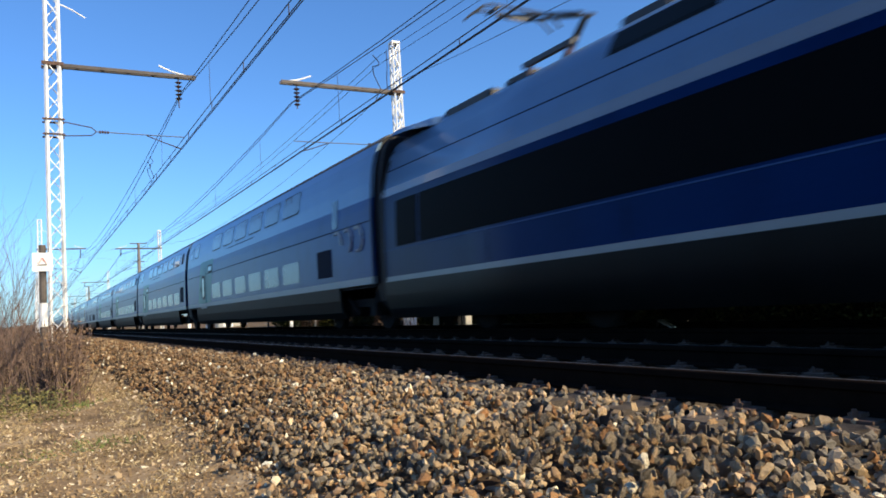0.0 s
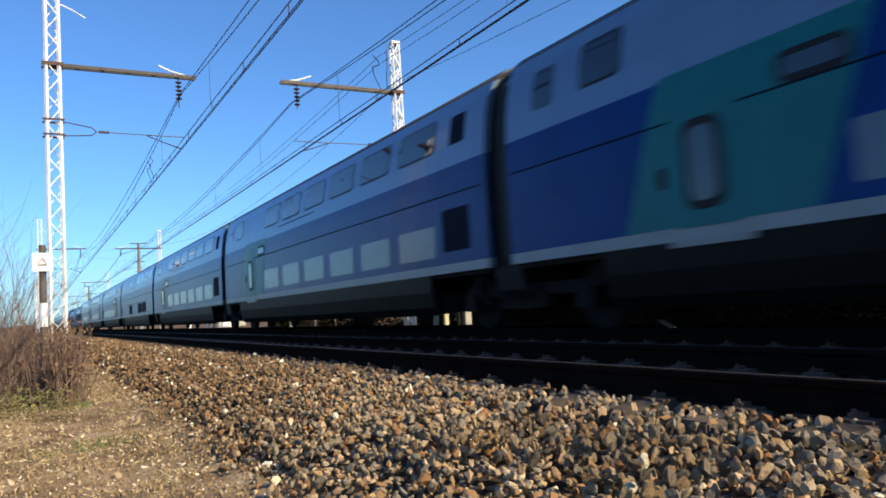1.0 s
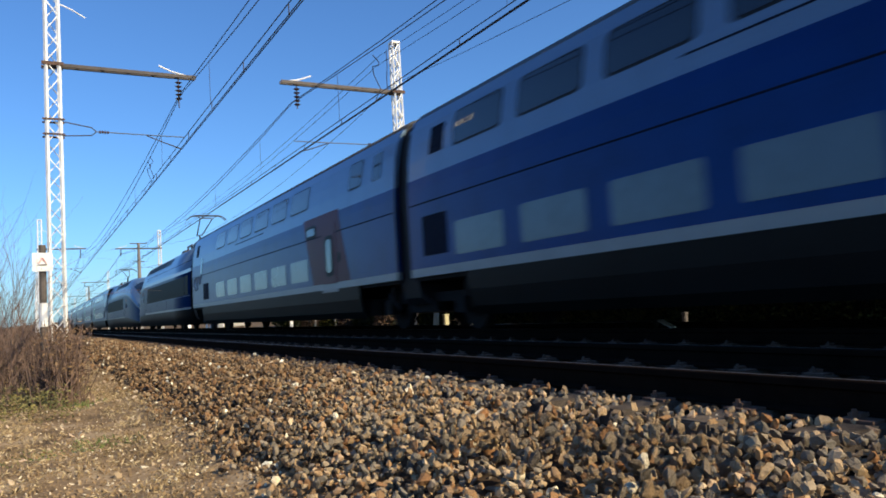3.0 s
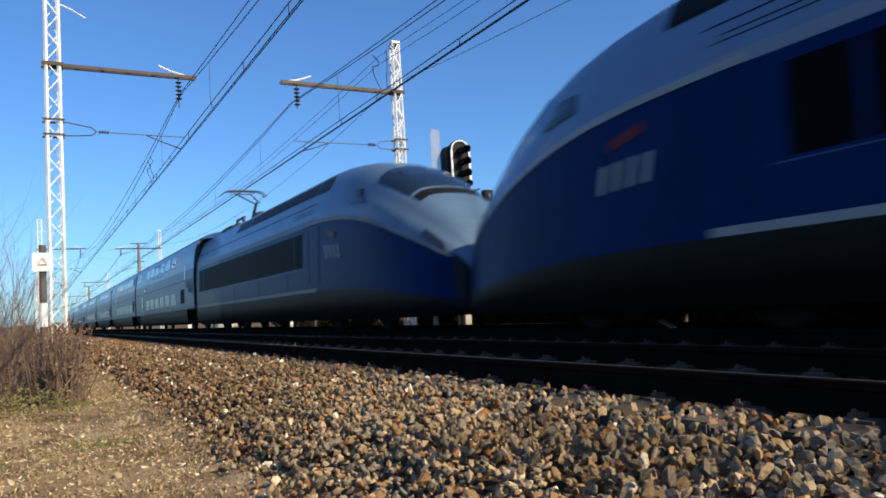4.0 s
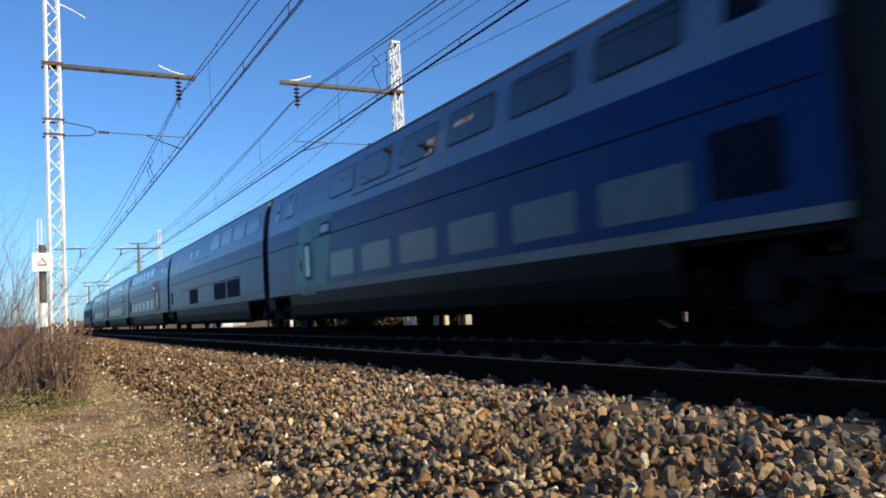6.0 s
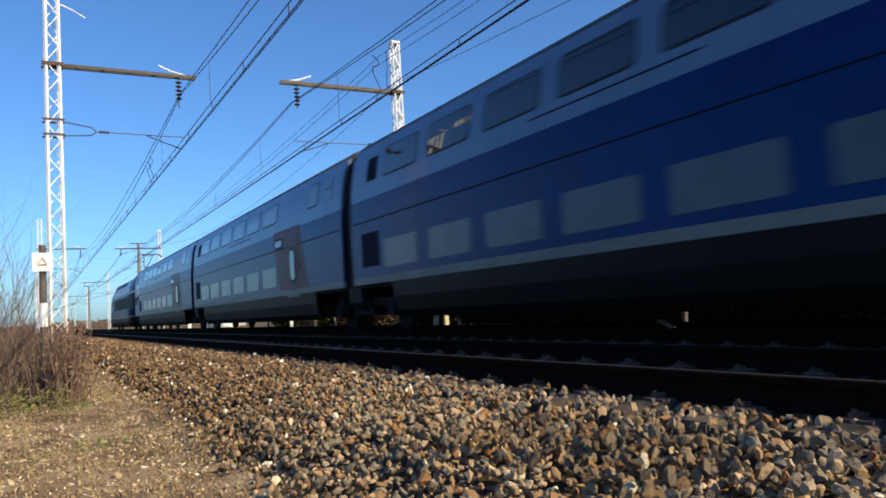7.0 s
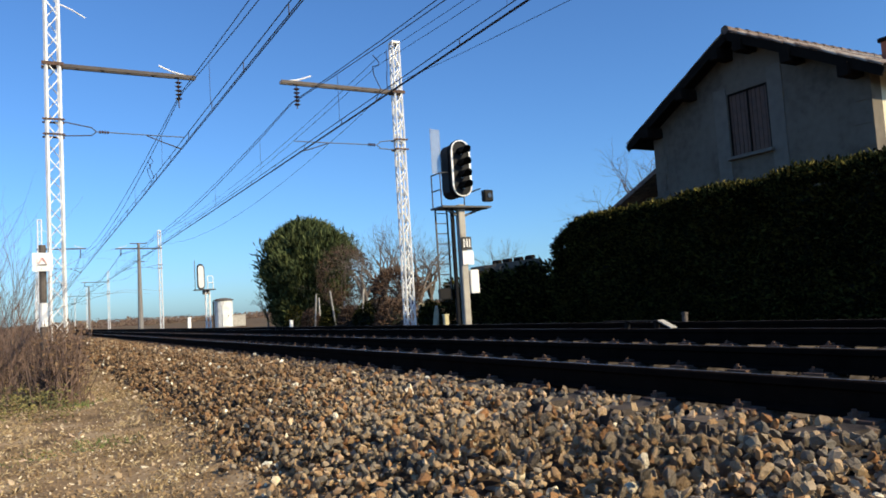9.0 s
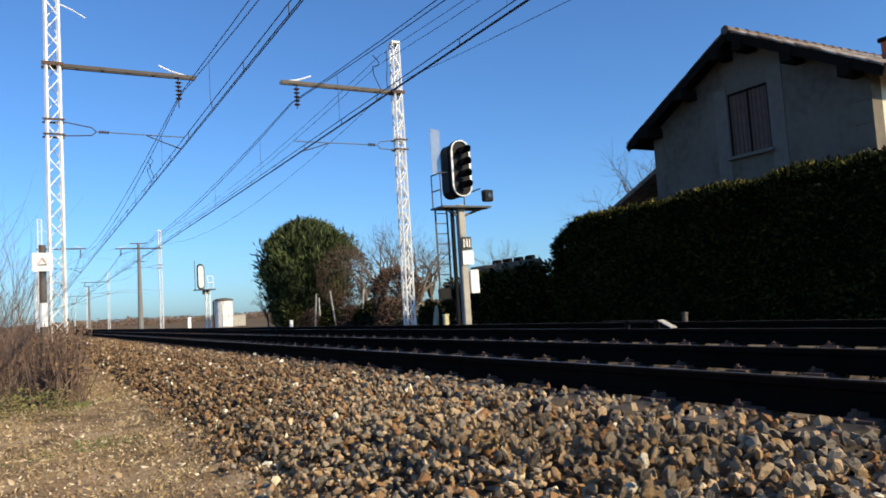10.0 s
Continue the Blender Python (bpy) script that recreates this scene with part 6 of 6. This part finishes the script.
def build_distance():
    """Low brown woods along the horizon, and the verge beyond the tracks."""
    rng = np.random.default_rng(21)
    n = 46000
    a = rng.uniform(-25, 80, n)
    dist = rng.uniform(330, 420, n)
    x, y = dist * np.sin(np.radians(a)), dist * np.cos(np.radians(a))
    top = 2.4 + 0.8 * np.array([noise.noise((k * 0.12, 0, 0)) for k in a]) + 0.8 * np.array([noise.noise((k * 0.9, 4, 0)) for k in a])
    c = np.column_stack([x, y, rng.uniform(-0.5, 1, n) * top])
    c[:, 2] = np.maximum(c[:, 2], 0)
    body = bmesh.new()                          # the dense lower growth of the woods
    ridge = []
    for k in range(421):
        q = -25 + 0.25 * k
        h = 1.9 + 0.7 * noise.noise((q * 0.12, 0, 0)) + 0.6 * noise.noise((q * 0.9, 4, 0)) + 0.35 * noise.noise((q * 4, 2, 0))
        ridge.append([body.verts.new((r * math.sin(radians(q)), r * math.cos(radians(q)), z)) for r, z in ((372, -0.5), (375, h * 0.8), (380, h), (420, h), (424, -0.5))])
    for r0, r1 in zip(ridge, ridge[1:]):
        for i in range(4):
            body.faces.new((r0[i], r1[i], r1[i + 1], r0[i + 1]))
    bmesh.ops.recalc_face_normals(body, faces=body.faces[:])
    nor = np.tile([0.0, -0.4, 0.8], (n, 1))
    ob = leaf_cloud("far_woods", c, nor, 0.62, 22, M["far_wood"], None, 0, 2, 2.2)
    part("undergrowth", body, M["far_wood"], ob)
    tagged(ob, "low brown leafless woods along the horizon", "woods", kind="stuff")


def build_garden():
    rnd = random.Random(4)
    for i in range(7):
        x, y = 14.0 + rnd.uniform(-0.4, 1.4), 31 + 2.0 * i
        t = thing("garden_stake", pose(x, y, -0.35, rnd.uniform(-8, 8), rnd.uniform(-8, 8), 0), "weathered pale wooden stake in the garden", "stake", "garden stakes")
        part("stake", bar([(0, 0, 0), (0, 0, rnd.uniform(1.2, 2.0))], 0.05, 6), M["concrete"], t)
    for i, (x, y, w, h) in enumerate(((14.8, 33.5, 0.9, 1.3), (15.2, 36.0, 0.8, 1.0), (13.9, 27.0, 0.55, 0.95), (14.4, 38, 0.6, 0.7), (13.6, 25.2, 0.4, 0.8))):
        t = thing("garden_sheet", pose(x, y, -0.35, 0, 0, 20 * i), "pale plastic sheeting propped up in the garden", "sheeting", "garden sheeting")
        bm = plate(w, h, 0.05, 0.1, Matrix.Translation((0, 0, h / 2)) @ Matrix.Rotation(radians(8), 4, "X"))
        bmesh.ops.subdivide_edges(bm, edges=bm.edges[:], cuts=2)
        for v in bm.verts:
            v.co.y += 0.12 * noise.noise(v.co * 3)
        part("sheet", bm, M["old_cloth"], t)
    rng = np.random.default_rng(51)
    for i in range(9):
        x, y, w, h = 13.6 + rnd.uniform(-0.3, 1.2), 26.5 + 2.2 * i, rnd.uniform(0.9, 1.6), rnd.uniform(0.7, 1.25)
        t = thing("low_shrub", pose(x, y, -0.35), "low dark garden shrub beside the line", "bush", "low garden shrubs")
        n = 900
        v = rng.normal(size=(n, 3))
        v /= np.linalg.norm(v, axis=1, keepdims=True)
        v[:, 2] = np.abs(v[:, 2])
        # dark hedge and dulled leaf colours stand in for shade over these shrubs
        tagged(leaf_cloud("shrub_leaves", v * np.array([w / 2, w / 2, h]) * rng.uniform(0.75, 1, (n, 1)), v, 0.13, 60 + i, M["rusty_leaf" if i % 3 == 1 else "hedge"], t, 0, 3), kind="stuff")
        core = bmesh.new()
        bmesh.ops.create_icosphere(core, subdivisions=2, radius=1, matrix=Matrix.Diagonal((w * 0.4, w * 0.4, h * 0.8, 1)))
        part("shrub_core", core, M["core"], t)


# ---------------------------------------------------------------- build
ground = build_ground()
track_near = build_track(X_NEAR, "near railway track with wooden sleepers and rusty rails")
track_far = build_track(X_FAR, "far railway track with wooden sleepers and rusty rails")
for my in MAST_Y[1:]:
    build_mast(-1, my + 0.3, 11.0, -0.65, "tall galvanised lattice mast with a cantilever arm over the track")
    build_mast(1, my - 0.6, 9.8, -0.32, "galvanised lattice mast with a cantilever arm over the far track")
build_catenary()
build_power_pole(12.8, 109, 12.0)
build_power_pole(13.4, 226, 12.0)
TRAIN = build_train()
build_signal()
build_far_signal()
build_sign()
build_relay_hut()
build_contact_ramp()
for px, py, ph, pw, pm, pl_ in ((12.6, 40.5, 0.42, 0.16, "white", "short white marker post beside the track"), (12.3, 70, 1.05, 0.28, "white", "white marker post beside the track"),
                                # the post by the hedge is greyed to stand for the shade on it
                                (10.5, 18.9, 0.5, 0.14, "yellow", "short pale yellow marker post by the signal"), (10.9, 10.2, 0.36, 0.09, "grey_wood", "small marker post beside the hedge, greyed for shade")):
    build_marker(px, py, ph, pw, M[pm], pl_)
build_house()
build_annex()
build_hedge()
build_conifer()
build_shrub_row()
build_red_bush(14.2, 30.0, -0.35, 2.2, 2.6, 41, "dry_shrub", "reddish-brown dry shrub in the garden")
build_red_bush(17.3, 44.0, -0.35, 3.6, 5.0, 42, "dry_shrub", "tall reddish-brown shrub beside the evergreen tree")
for bx, by, bh, bs in ((17.0, 40, 5.2, 1), (15.8, 33, 5.2, 2), (16.5, 31, 4.6, 3), (19.5, 30, 4.0, 7), (15.5, 25, 3.0, 6), (16.6, 36.5, 5.6, 11), (15.4, 30.0, 4.9, 12)):
    build_bare_tree(bx, by, bh, bs, "small leafless tree with fine grey twigs in the garden")
build_bare_tree(25.4, 21.8, 7.9, 5, "leafless tree leaning beside the house", lean=(-0.6, 0.75), depth=5, spread=0.6, thick=1.9)
build_bare_tree(14.5, 52, 3.0, 8, "small leafless shrub beside the evergreen tree", depth=3)
build_garden()
build_brambles()
build_grass()
build_distance()
build_ballast(ground)


def motions():
    """The train runs along the far track towards the camera and past it."""
    for ob, at, turned in TRAIN:
        rows = []
        for i in range(21):
            s = i * 0.5
            rows.append((s, pose(X_FAR, train_y(s) + at, 0, 0, 0, 180 if turned else 0)))
        walk(ob, rows)


motions()
